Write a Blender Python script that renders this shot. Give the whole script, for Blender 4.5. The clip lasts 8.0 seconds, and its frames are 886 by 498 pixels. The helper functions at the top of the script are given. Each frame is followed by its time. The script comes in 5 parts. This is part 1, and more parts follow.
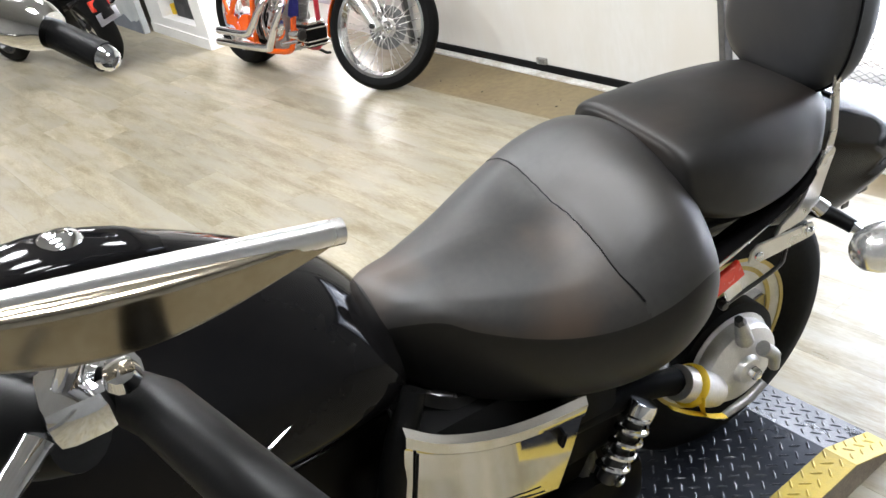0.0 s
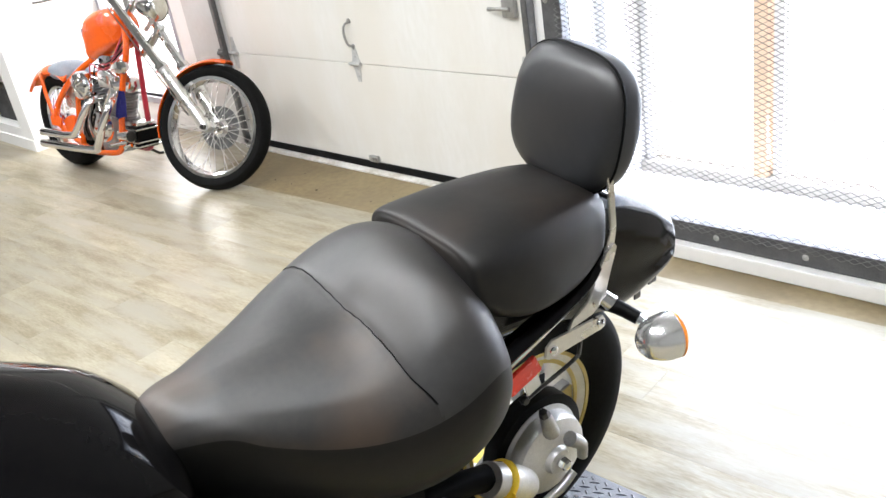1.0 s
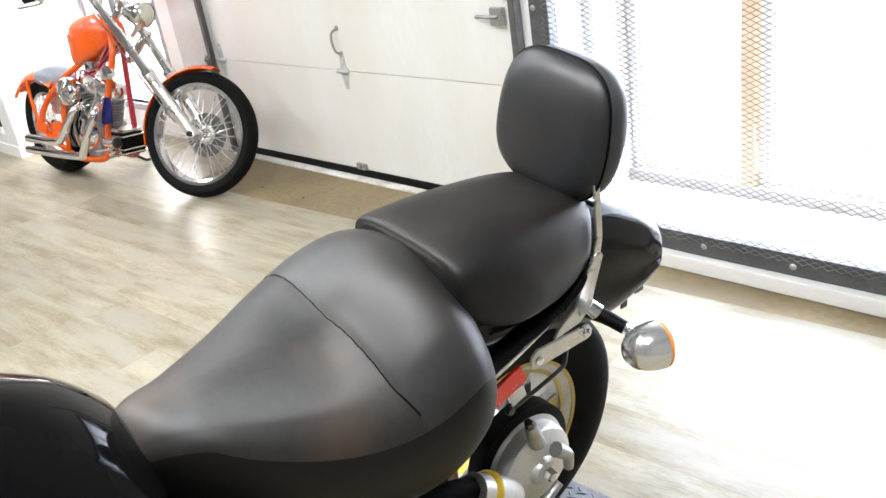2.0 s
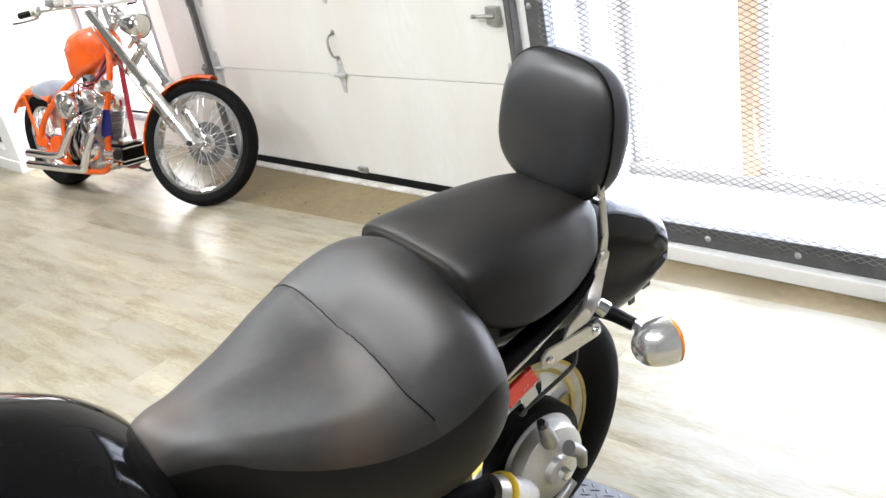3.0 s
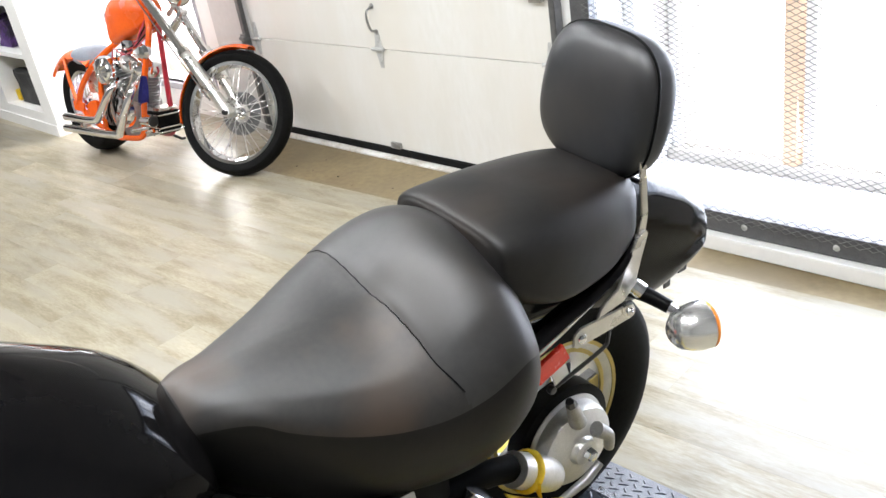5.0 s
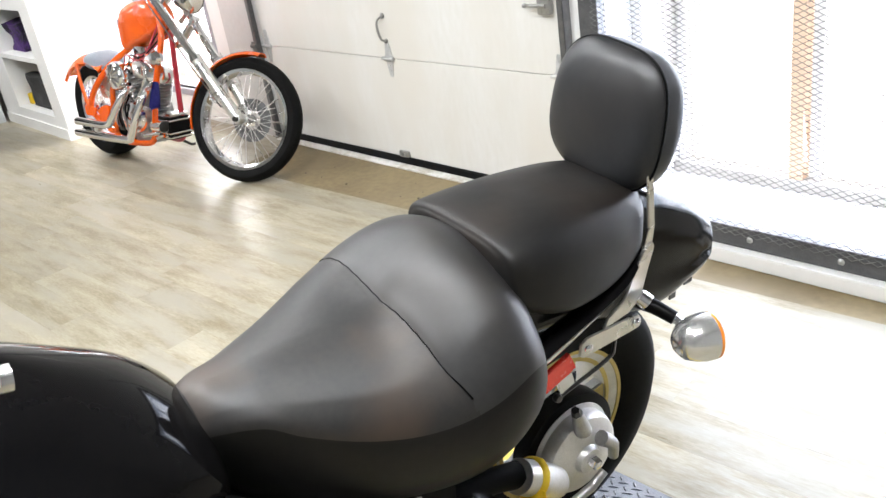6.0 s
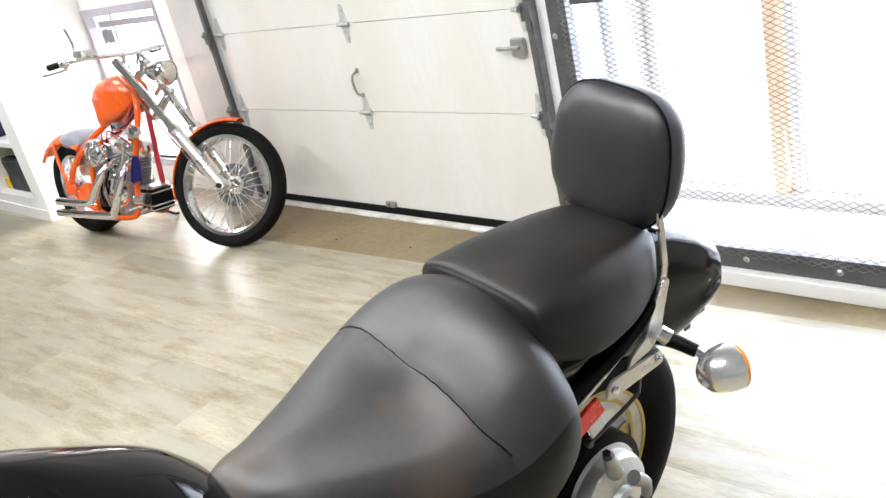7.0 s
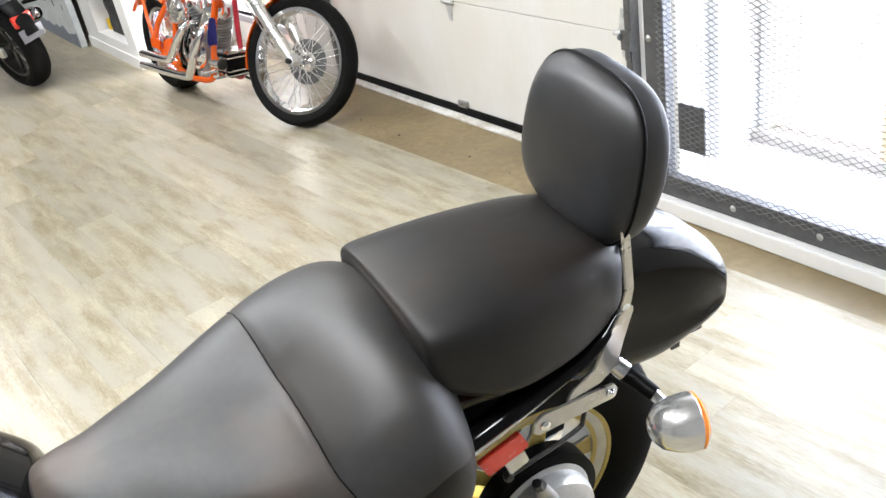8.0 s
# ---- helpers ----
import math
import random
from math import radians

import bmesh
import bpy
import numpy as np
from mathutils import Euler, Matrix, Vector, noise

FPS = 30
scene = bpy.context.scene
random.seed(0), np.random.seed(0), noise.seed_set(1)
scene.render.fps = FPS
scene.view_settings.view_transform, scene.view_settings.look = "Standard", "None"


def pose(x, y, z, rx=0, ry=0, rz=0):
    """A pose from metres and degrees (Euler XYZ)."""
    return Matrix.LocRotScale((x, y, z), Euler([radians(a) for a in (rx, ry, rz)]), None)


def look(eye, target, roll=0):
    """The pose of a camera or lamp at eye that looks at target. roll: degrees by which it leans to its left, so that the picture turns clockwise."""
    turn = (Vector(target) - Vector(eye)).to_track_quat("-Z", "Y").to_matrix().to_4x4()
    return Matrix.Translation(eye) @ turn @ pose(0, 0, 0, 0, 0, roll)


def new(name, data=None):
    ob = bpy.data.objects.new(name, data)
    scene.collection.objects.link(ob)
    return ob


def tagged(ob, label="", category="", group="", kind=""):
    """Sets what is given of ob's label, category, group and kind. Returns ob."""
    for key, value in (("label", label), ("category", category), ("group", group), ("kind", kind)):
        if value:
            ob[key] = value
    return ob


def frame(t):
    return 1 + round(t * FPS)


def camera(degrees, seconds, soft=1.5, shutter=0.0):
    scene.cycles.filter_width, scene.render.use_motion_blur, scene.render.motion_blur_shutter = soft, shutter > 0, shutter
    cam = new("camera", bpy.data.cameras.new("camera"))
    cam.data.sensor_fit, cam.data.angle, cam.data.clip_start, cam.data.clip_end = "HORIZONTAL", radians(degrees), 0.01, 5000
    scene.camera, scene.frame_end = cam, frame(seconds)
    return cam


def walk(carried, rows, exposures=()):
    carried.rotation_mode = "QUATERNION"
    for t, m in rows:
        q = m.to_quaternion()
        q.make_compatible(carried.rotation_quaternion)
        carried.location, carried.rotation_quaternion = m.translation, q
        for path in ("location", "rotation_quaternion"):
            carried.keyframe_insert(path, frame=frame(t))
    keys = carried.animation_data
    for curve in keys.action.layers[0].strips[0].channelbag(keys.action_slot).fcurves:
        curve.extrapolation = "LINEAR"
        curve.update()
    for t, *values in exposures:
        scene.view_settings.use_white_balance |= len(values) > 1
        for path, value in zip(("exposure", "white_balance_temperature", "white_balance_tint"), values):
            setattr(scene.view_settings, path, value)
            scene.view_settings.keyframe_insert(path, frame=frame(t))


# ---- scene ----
cam = camera(53.58, 8.0)
PATH = [
    (0, (3.621, -3.027, 1.657), (2.119, -2.140, 0.677), -12.62),
    (0.2, (3.635, -2.998, 1.654), (2.167, -2.055, 0.677), -13.27),
    (0.4, (3.654, -2.967, 1.660), (2.226, -1.898, 0.755), -10.57),
    (0.5, (3.667, -2.957, 1.658), (2.267, -1.833, 0.778), -9.28),
    (1, (3.694, -2.937, 1.668), (2.350, -1.728, 0.812), -9.75),
    (1.5, (3.690, -2.936, 1.660), (2.350, -1.730, 0.793), -9.23),
    (1.7, (3.689, -2.924, 1.659), (2.355, -1.697, 0.815), -9.01),
    (2.8, (3.681, -2.913, 1.652), (2.351, -1.685, 0.801), -10.06),
    (3, (3.681, -2.922, 1.670), (2.348, -1.694, 0.825), -11.34),
    (3.5, (3.667, -2.925, 1.661), (2.316, -1.729, 0.798), -11.75),
    (4, (3.662, -2.927, 1.655), (2.314, -1.735, 0.784), -10.83),
    (4.5, (3.664, -2.929, 1.655), (2.325, -1.729, 0.778), -10.33),
    (4.7, (3.657, -2.929, 1.643), (2.294, -1.758, 0.765), -9.94),
    (5.8, (3.679, -2.941, 1.666), (2.304, -1.765, 0.812), -9.54),
    (6, (3.675, -2.952, 1.664), (2.294, -1.784, 0.811), -9.22),
    (6.5, (3.668, -2.956, 1.659), (2.305, -1.744, 0.839), -11.33),
    (7, (3.622, -2.980, 1.703), (2.255, -1.746, 0.924), -13.97),
    (7.1, (3.615, -2.962, 1.699), (2.250, -1.762, 0.864), -13.56),
    (7.2, (3.621, -2.936, 1.703), (2.261, -1.773, 0.810), -13.88),
    (7.3, (3.626, -2.889, 1.697), (2.279, -1.737, 0.771), -14.03),
    (7.5, (3.645, -2.756, 1.704), (2.238, -1.657, 0.801), -10.85),
    (7.8, (3.650, -2.573, 1.698), (2.181, -1.603, 0.748), -9.96),
    (8, (3.614, -2.494, 1.708), (2.127, -1.590, 0.722), -10.61),
]
walk(cam, [(t, look(eye, target, roll)) for t, eye, target, roll in PATH])

# ---- world and light ----
world = bpy.data.worlds.new("world")
scene.world = world
world.use_nodes = True
wn = world.node_tree
sky = wn.nodes.new("ShaderNodeTexSky")
sky.sky_type = "NISHITA"
sky.sun_disc = False
sky.sun_elevation = radians(48)
sky.sun_rotation = radians(200)
wn.links.new(sky.outputs["Color"], wn.nodes["Background"].inputs["Color"])
wn.nodes["Background"].inputs["Strength"].default_value = 0.15


def area_lamp(name, m, sx, sy, watts, colour):
    data = bpy.data.lights.new(name, "AREA")
    data.shape, data.size, data.size_y, data.energy, data.color = "RECTANGLE", sx, sy, watts, colour
    ob = new(name, data)
    ob.matrix_world = m
    return ob


# daylight through the big screened window and through the small window behind the chopper
area_lamp("window_light", look((2.52, 0.30, 0.98), (2.52, -1.0, 0.75)), 1.95, 1.6, 100, (0.68, 0.78, 1.0))
area_lamp("side_window_light", look((-2.28, 0.16, 0.82), (-2.28, -1.0, 0.72)), 0.84, 0.86, 16, (0.97, 0.98, 1.0))
# round high-bay lamps under the ceiling, closer together over the cruiser
LAMPS = [(x, -2.75, 34) for x in (-4.8, -3.1, -1.4)] + [(0.3, -2.75, 38), (1.4, -2.75, 33), (2.5, -2.75, 33)] + [(3.5, -2.55, 44)] + [(-2.4, -1.2, 33), (0.8, -1.5, 29), (-3.6, -4.7, 29), (0.4, -4.7, 34)]
for x, y, watts in LAMPS:
    lamp_data = bpy.data.lights.new("high_bay_light", "AREA")
    lamp_data.shape, lamp_data.size, lamp_data.energy, lamp_data.color = "DISK", 0.42, watts, (0.955, 0.98, 1.015)
    new("high_bay_light", lamp_data).matrix_world = look((x, y, 2.86), (x, y, 0))
scene.view_settings.exposure = 0.07

# ---- materials ----
def rgb(c):
    return (c[0], c[1], c[2], 1.0)


def material(name, base, rough=0.5, metal=0.0, second=None, scale=8.0, amount=0.35, bump=0.0, bump_scale=200.0,
             coat=0.0, specular=0.5, per_object=0.0, stretch=(1, 1, 1), rough_var=0.1,
             fine_part=0.4, edge=(0.36, 0.64), third=None, dent=0.0, dent_scale=14.0):
    """A principled material: two colours mixed by a coarse and a fine noise, roughness that varies, fine relief."""
    m = bpy.data.materials.new(name)
    m.use_nodes = True
    nt = m.node_tree
    n, l = nt.nodes, nt.links
    bsdf = n["Principled BSDF"]
    bsdf.inputs["Metallic"].default_value = metal
    bsdf.inputs["Coat Weight"].default_value = coat
    bsdf.inputs["Coat Roughness"].default_value = 0.04
    bsdf.inputs["Specular IOR Level"].default_value = specular
    tc = n.new("ShaderNodeTexCoord")
    mp = n.new("ShaderNodeMapping")
    mp.inputs["Scale"].default_value = stretch
    l.new(tc.outputs["Object"], mp.inputs["Vector"])
    vec = mp.outputs["Vector"]
    info = n.new("ShaderNodeObjectInfo")
    if per_object:
        add = n.new("ShaderNodeVectorMath")
        add.operation = "MULTIPLY_ADD"
        comb = n.new("ShaderNodeCombineXYZ")
        for i in range(3):
            l.new(info.outputs["Random"], comb.inputs[i])
        l.new(comb.outputs[0], add.inputs[0])
        add.inputs[1].default_value = (37.0, 91.0, 53.0)
        l.new(vec, add.inputs[2])
        vec = add.outputs[0]
    big = n.new("ShaderNodeTexNoise")
    big.inputs["Scale"].default_value = scale
    big.inputs["Detail"].default_value = 5
    l.new(vec, big.inputs["Vector"])
    fine = n.new("ShaderNodeTexNoise")
    fine.inputs["Scale"].default_value = scale * 9
    fine.inputs["Detail"].default_value = 4
    l.new(vec, fine.inputs["Vector"])
    mixf = n.new("ShaderNodeMath")
    mixf.operation = "MULTIPLY_ADD"
    l.new(fine.outputs["Fac"], mixf.inputs[0])
    mixf.inputs[1].default_value = fine_part
    half = n.new("ShaderNodeMath")
    half.operation = "MULTIPLY"
    half.inputs[1].default_value = 1 - fine_part
    l.new(big.outputs["Fac"], half.inputs[0])
    l.new(half.outputs[0], mixf.inputs[2])
    ramp = n.new("ShaderNodeMapRange")
    ramp.inputs["From Min"].default_value, ramp.inputs["From Max"].default_value = edge
    ramp.inputs["To Max"].default_value = 1.0
    l.new(mixf.outputs[0], ramp.inputs["Value"])
    mix = n.new("ShaderNodeMix")
    mix.data_type = "RGBA"
    second = second or [c * (1 - amount) for c in base]
    mix.inputs["A"].default_value, mix.inputs["B"].default_value = rgb(base), rgb(second)
    l.new(ramp.outputs["Result"], mix.inputs["Factor"])
    colour = mix.outputs["Result"]
    if third:
        blot = n.new("ShaderNodeTexNoise")
        blot.inputs["Scale"].default_value = scale * 0.55
        blot.inputs["Detail"].default_value = 3
        shift = n.new("ShaderNodeVectorMath")
        shift.inputs[1].default_value = (11.3, 4.7, 8.1)
        l.new(vec, shift.inputs[0])
        l.new(shift.outputs[0], blot.inputs["Vector"])
        br = n.new("ShaderNodeMapRange")
        br.inputs["From Min"].default_value, br.inputs["From Max"].default_value = 0.46, 0.68
        l.new(blot.outputs["Fac"], br.inputs["Value"])
        over = n.new("ShaderNodeMix")
        over.data_type = "RGBA"
        over.inputs["B"].default_value = rgb(third)
        l.new(colour, over.inputs["A"])
        l.new(br.outputs["Result"], over.inputs["Factor"])
        colour = over.outputs["Result"]
    if per_object:
        hsv = n.new("ShaderNodeHueSaturation")
        vr = n.new("ShaderNodeMapRange")
        vr.inputs["To Min"].default_value, vr.inputs["To Max"].default_value = 1 - per_object, 1 + per_object
        l.new(info.outputs["Random"], vr.inputs["Value"])
        l.new(vr.outputs["Result"], hsv.inputs["Value"])
        l.new(colour, hsv.inputs["Color"])
        colour = hsv.outputs["Color"]
    l.new(colour, bsdf.inputs["Base Color"])
    rr = n.new("ShaderNodeMapRange")
    rr.inputs["To Min"].default_value, rr.inputs["To Max"].default_value = max(0.02, rough - rough_var), min(1, rough + rough_var)
    l.new(big.outputs["Fac"], rr.inputs["Value"])
    l.new(rr.outputs["Result"], bsdf.inputs["Roughness"])
    if bump:
        fb = n.new("ShaderNodeTexNoise")
        fb.inputs["Scale"].default_value = bump_scale
        fb.inputs["Detail"].default_value = 3
        l.new(vec, fb.inputs["Vector"])
        bp = n.new("ShaderNodeBump")
        bp.inputs["Strength"].default_value = bump
        bp.inputs["Distance"].default_value = 0.002
        l.new(fb.outputs["Fac"], bp.inputs["Height"])
        if dent:
            db = n.new("ShaderNodeTexNoise")
            db.inputs["Scale"].default_value = dent_scale
            db.inputs["Detail"].default_value = 2
            l.new(vec, db.inputs["Vector"])
            dp = n.new("ShaderNodeBump")
            dp.inputs["Strength"].default_value = dent
            dp.inputs["Distance"].default_value = 0.02
            l.new(db.outputs["Fac"], dp.inputs["Height"])
            l.new(dp.outputs["Normal"], bp.inputs["Normal"])
        l.new(bp.outputs["Normal"], bsdf.inputs["Normal"])
    return m


def glow(name, colour, strength):
    m = bpy.data.materials.new(name)
    m.use_nodes = True
    b = m.node_tree.nodes["Principled BSDF"]
    b.inputs["Base Color"].default_value = rgb(colour)
    b.inputs["Emission Color"].default_value = rgb(colour)
    b.inputs["Emission Strength"].default_value = strength
    return m


def clear(name, colour, rough=0.0, ior=1.45):
    m = bpy.data.materials.new(name)
    m.use_nodes = True
    b = m.node_tree.nodes["Principled BSDF"]
    b.inputs["Base Color"].default_value = rgb(colour)
    b.inputs["Transmission Weight"].default_value = 1.0
    b.inputs["Roughness"].default_value = rough
    b.inputs["IOR"].default_value = ior
    return m


PLANK = material("vinyl_plank", (0.218, 0.180, 0.107), 0.33, 0, (0.384, 0.344, 0.256), 3.8, stretch=(1, 5.0, 1), fine_part=0.36, edge=(0.36, 0.62), third=(0.328, 0.300, 0.240), specular=0.5, bump=0.05, bump_scale=60, per_object=0.13, rough_var=0.10)
PLANK_REST = material("vinyl_plank_rest", (0.218, 0.180, 0.107), 0.33, 0, (0.384, 0.344, 0.256), 3.8, stretch=(1, 5.0, 1), fine_part=0.36, edge=(0.36, 0.62), third=(0.328, 0.300, 0.240), specular=0.5)
CEILING = material("grey_ceiling_paint", (0.36, 0.36, 0.36), 0.8, 0, (0.31, 0.31, 0.31), 2)
BACKWALL = material("grey_wall_paint", (0.30, 0.30, 0.295), 0.7, 0, (0.25, 0.25, 0.245), 2)
STRIP = material("bare_floor_strip", (0.140, 0.098, 0.042), 0.42, 0, (0.245, 0.186, 0.094), 3.2, bump=0.08, bump_scale=60, third=(0.19, 0.145, 0.078), fine_part=0.35, edge=(0.36, 0.62))
WALL = material("white_wall_paint", (0.80, 0.79, 0.77), 0.55, 0, (0.76, 0.75, 0.73), 3, bump=0.08, bump_scale=150)
DOOR = material("door_enamel", (0.76, 0.755, 0.735), 0.38, 0, (0.70, 0.69, 0.65), 2.5, bump=0.06, bump_scale=300, stretch=(1.6, 1, 0.5), third=(0.70, 0.675, 0.62))
WORNSTRIP = material("worn_threshold_paint", (0.80, 0.79, 0.77), 0.5, 0, (0.52, 0.48, 0.42), 7, bump=0.15, bump_scale=120, edge=(0.42, 0.62))
JAMB = material("greige_jamb_paint", (0.56, 0.555, 0.54), 0.5, 0, (0.51, 0.50, 0.48), 3, bump=0.06)
SEAL = material("black_rubber_seal", (0.005, 0.005, 0.005), 0.75, 0, bump=0.05, specular=0.15)
GALV = material("galvanised_steel", (0.50, 0.50, 0.49), 0.42, 0.9, (0.34, 0.34, 0.33), 30, bump=0.1)
DARKSTEEL = material("dark_frame_steel", (0.10, 0.10, 0.105), 0.5, 0.2, (0.07, 0.07, 0.072), 20, bump=0.15)
MESHWIRE = material("expanded_steel", (0.15, 0.148, 0.145), 0.5, 0.3, (0.10, 0.10, 0.10), 20)
ZINC = material("zinc_plated_hinge", (0.60, 0.60, 0.585), 0.45, 0.15, (0.42, 0.42, 0.41), 25, bump=0.15)
WINFRAME = material("pale_lilac_window_frame", (0.40, 0.39, 0.44), 0.4, 0.1, (0.34, 0.33, 0.37), 10)
TRACKSTEEL = material("dull_track_steel", (0.20, 0.20, 0.20), 0.45, 0.7, (0.13, 0.13, 0.13), 25, bump=0.1)
GREYFRAME = material("grey_window_frame", (0.25, 0.25, 0.28), 0.4, 0.5, (0.20, 0.20, 0.22), 10)
ORANGEPOST = material("varnished_post", (0.82, 0.58, 0.40), 0.5, 0, (0.76, 0.52, 0.35), 8)
SILL = material("weathered_sill_paint", (0.50, 0.47, 0.43), 0.5, 0, (0.42, 0.39, 0.35), 6)
SKYCARD = glow("overcast_daylight", (1, 1, 1), 6.5)
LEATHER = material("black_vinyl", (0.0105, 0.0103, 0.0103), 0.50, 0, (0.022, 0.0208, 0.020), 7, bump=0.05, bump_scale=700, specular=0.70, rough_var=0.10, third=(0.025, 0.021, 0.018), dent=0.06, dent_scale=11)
# seating panel: brown worn patches, plus overhead light put into the base colour
LITWORNPANEL = material("worn_lit_seating_vinyl", (0.0145, 0.0142, 0.0140), 0.48, 0, (0.026, 0.0235, 0.0215), 9, bump=0.05, bump_scale=600, specular=0.52, rough_var=0.12, third=(0.050, 0.034, 0.024), dent=0.06, dent_scale=13)
# skirt: same seat vinyl, its shade painted in as a darker, duller copy
SHADEDSKIRT = material("shaded_side_vinyl", (0.0036, 0.0035, 0.0035), 0.46, 0, (0.0075, 0.0067, 0.0062), 7, bump=0.05, bump_scale=700, specular=0.32, rough_var=0.08, dent=0.06, dent_scale=11)
PADVINYL = material("smooth_pad_vinyl", (0.0105, 0.0112, 0.0126), 0.42, 0, (0.0165, 0.0170, 0.0182), 8, bump=0.05, bump_scale=700, specular=0.55, rough_var=0.14, third=(0.020, 0.0185, 0.018), dent=0.10, dent_scale=12)
GRAINED = material("grained_black_vinyl", (0.0052, 0.0050, 0.0049), 0.50, 0, (0.0098, 0.0088, 0.0081), 9, bump=0.10, bump_scale=500, specular=0.42, rough_var=0.10, third=(0.016, 0.0115, 0.0085), dent=0.08, dent_scale=11)
GLOSS = material("black_gloss_paint", (0.004, 0.004, 0.0045), 0.07, 0, (0.006, 0.0055, 0.0055), 6, rough_var=0.03, specular=0.14)
FENDERPAINT = material("hazed_black_paint", (0.007, 0.0068, 0.0066), 0.13, 0, (0.012, 0.0112, 0.0105), 6, rough_var=0.06, specular=0.32)
CHROME = material("chrome", (0.86, 0.86, 0.87), 0.07, 1.0, (0.80, 0.80, 0.81), 12, rough_var=0.04)
BRUSHED = material("satin_chrome", (0.78, 0.77, 0.75), 0.28, 1.0, (0.70, 0.69, 0.67), 15, rough_var=0.06)
POLISHED = material("polished_chrome", (0.66, 0.65, 0.62), 0.10, 1.0, (0.62, 0.60, 0.56), 18, rough_var=0.06)
# the brown floor's reflection is put into this chrome's colour
MIRRORBACK = material("floor_tinted_chrome", (0.46, 0.41, 0.33), 0.16, 1.0, (0.36, 0.31, 0.23), 18, rough_var=0.06)
CASTALU = material("cast_aluminium", (0.44, 0.44, 0.435), 0.40, 0.85, (0.32, 0.32, 0.315), 25, bump=0.25, bump_scale=400)
SATINALU = material("pale_satin_aluminium", (0.74, 0.73, 0.71), 0.42, 0.55, (0.60, 0.59, 0.57), 25, bump=0.12, bump_scale=400)
TYRE = material("tyre_rubber", (0.0045, 0.0045, 0.0045), 0.62, 0, (0.0085, 0.0083, 0.0080), 12, bump=0.08, bump_scale=250, specular=0.07)
BLACKPLASTIC = material("black_plastic", (0.0028, 0.0028, 0.0028), 0.45, 0, bump=0.03, bump_scale=500, specular=0.11)
BLACKMETAL = material("black_frame_paint", (0.010, 0.010, 0.010), 0.3, 0, (0.016, 0.015, 0.014), 15, coat=0.3)
YELLOW = material("yellow_strap", (0.80, 0.55, 0.02), 0.55, 0, (0.72, 0.46, 0.01), 30, bump=0.3, bump_scale=700)
YELLOWPAINT = material("yellow_rim_paint", (0.66, 0.52, 0.17), 0.35, 0, (0.56, 0.42, 0.10), 15)
REDLENS = material("red_reflector", (0.85, 0.06, 0.035), 0.25, 0, (0.72, 0.04, 0.025), 60, coat=0.6)
AMBER = material("amber_lens", (0.95, 0.30, 0.03), 0.2, 0, (0.9, 0.25, 0.02), 40, coat=0.6)
RUBBERPLATE = material("dark_tread_plate", (0.024, 0.028, 0.036), 0.30, 0.25, (0.040, 0.044, 0.054), 9, bump=0.25, bump_scale=300)
YELLOWPLATE = material("yellow_painted_plate", (0.62, 0.46, 0.07), 0.5, 0, (0.50, 0.38, 0.08), 9, bump=0.25, bump_scale=300)
RAMPEDGE = material("worn_ramp_edge", (0.16, 0.13, 0.10), 0.7, 0, (0.26, 0.22, 0.16), 14, bump=0.5)
ORANGE = material("orange_candy_paint", (0.80, 0.115, 0.006), 0.26, 0, (0.70, 0.09, 0.005), 6, coat=0.35, rough_var=0.05)
REDPAINT = material("dark_red_paint", (0.50, 0.03, 0.05), 0.3, 0, (0.42, 0.02, 0.04), 6, coat=0.5)
BLUECLOTH = material("blue_cloth", (0.03, 0.03, 0.22), 0.8, 0, (0.02, 0.02, 0.16), 30, bump=0.4)
GREYLEATHER = material("grey_solo_seat", (0.27, 0.30, 0.345), 0.38, 0, (0.21, 0.235, 0.275), 14, bump=0.2, bump_scale=500)
DARKVOID = material("dark_recess", (0.03, 0.03, 0.03), 0.6, 0, (0.05, 0.05, 0.05), 10)
GREYBOX = material("dark_grey_bag_cloth", (0.055, 0.055, 0.055), 0.75, 0, (0.03, 0.03, 0.03), 14, bump=0.3, bump_scale=300)
PURPLE = material("dark_purple_cloth", (0.07, 0.022, 0.15), 0.7, 0, (0.012, 0.008, 0.02), 5, bump=0.3, edge=(0.44, 0.56))
SIGNALCHROME = material("satin_signal_chrome", (0.95, 0.94, 0.92), 0.22, 0.85, (0.90, 0.89, 0.87), 14, rough_var=0.05)
PINK = material("faded_pink_poster", (0.62, 0.40, 0.43), 0.5, 0, (0.50, 0.46, 0.50), 12)
LAMPGLASS = material("silvered_lamp", (0.75, 0.73, 0.66), 0.12, 0.8, (0.55, 0.52, 0.45), 20)
BASEGREY = material("blue_grey_base_paint", (0.16, 0.18, 0.22), 0.6, 0, (0.24, 0.26, 0.30), 6)
MURAL = material("pale_panel", (0.66, 0.68, 0.68), 0.6, 0, (0.50, 0.53, 0.54), 3)
TUBEGLOW = glow("tube_glow", (1.0, 0.96, 0.89), 6.0)
PANE = clear("window_glass", (1, 1, 1))


# ---- helpers for meshes ----
def part(name, bm, mat, parent=None, label="", smooth=True):
    me = bpy.data.meshes.new(name)
    bm.normal_update()
    bm.to_mesh(me)
    bm.free()
    me.materials.append(mat)
    if smooth:
        me.shade_smooth()
        me.set_sharp_from_angle(angle=radians(38))
    ob = new(name, me)
    if parent:
        ob.parent = parent
    if label:
        ob["label"] = label
    return ob


def thing(name, m, label, category, group="", kind=""):
    ob = new(name)
    ob.empty_display_size = 0.1
    ob.matrix_basis = m
    return tagged(ob, label, category, group, kind)


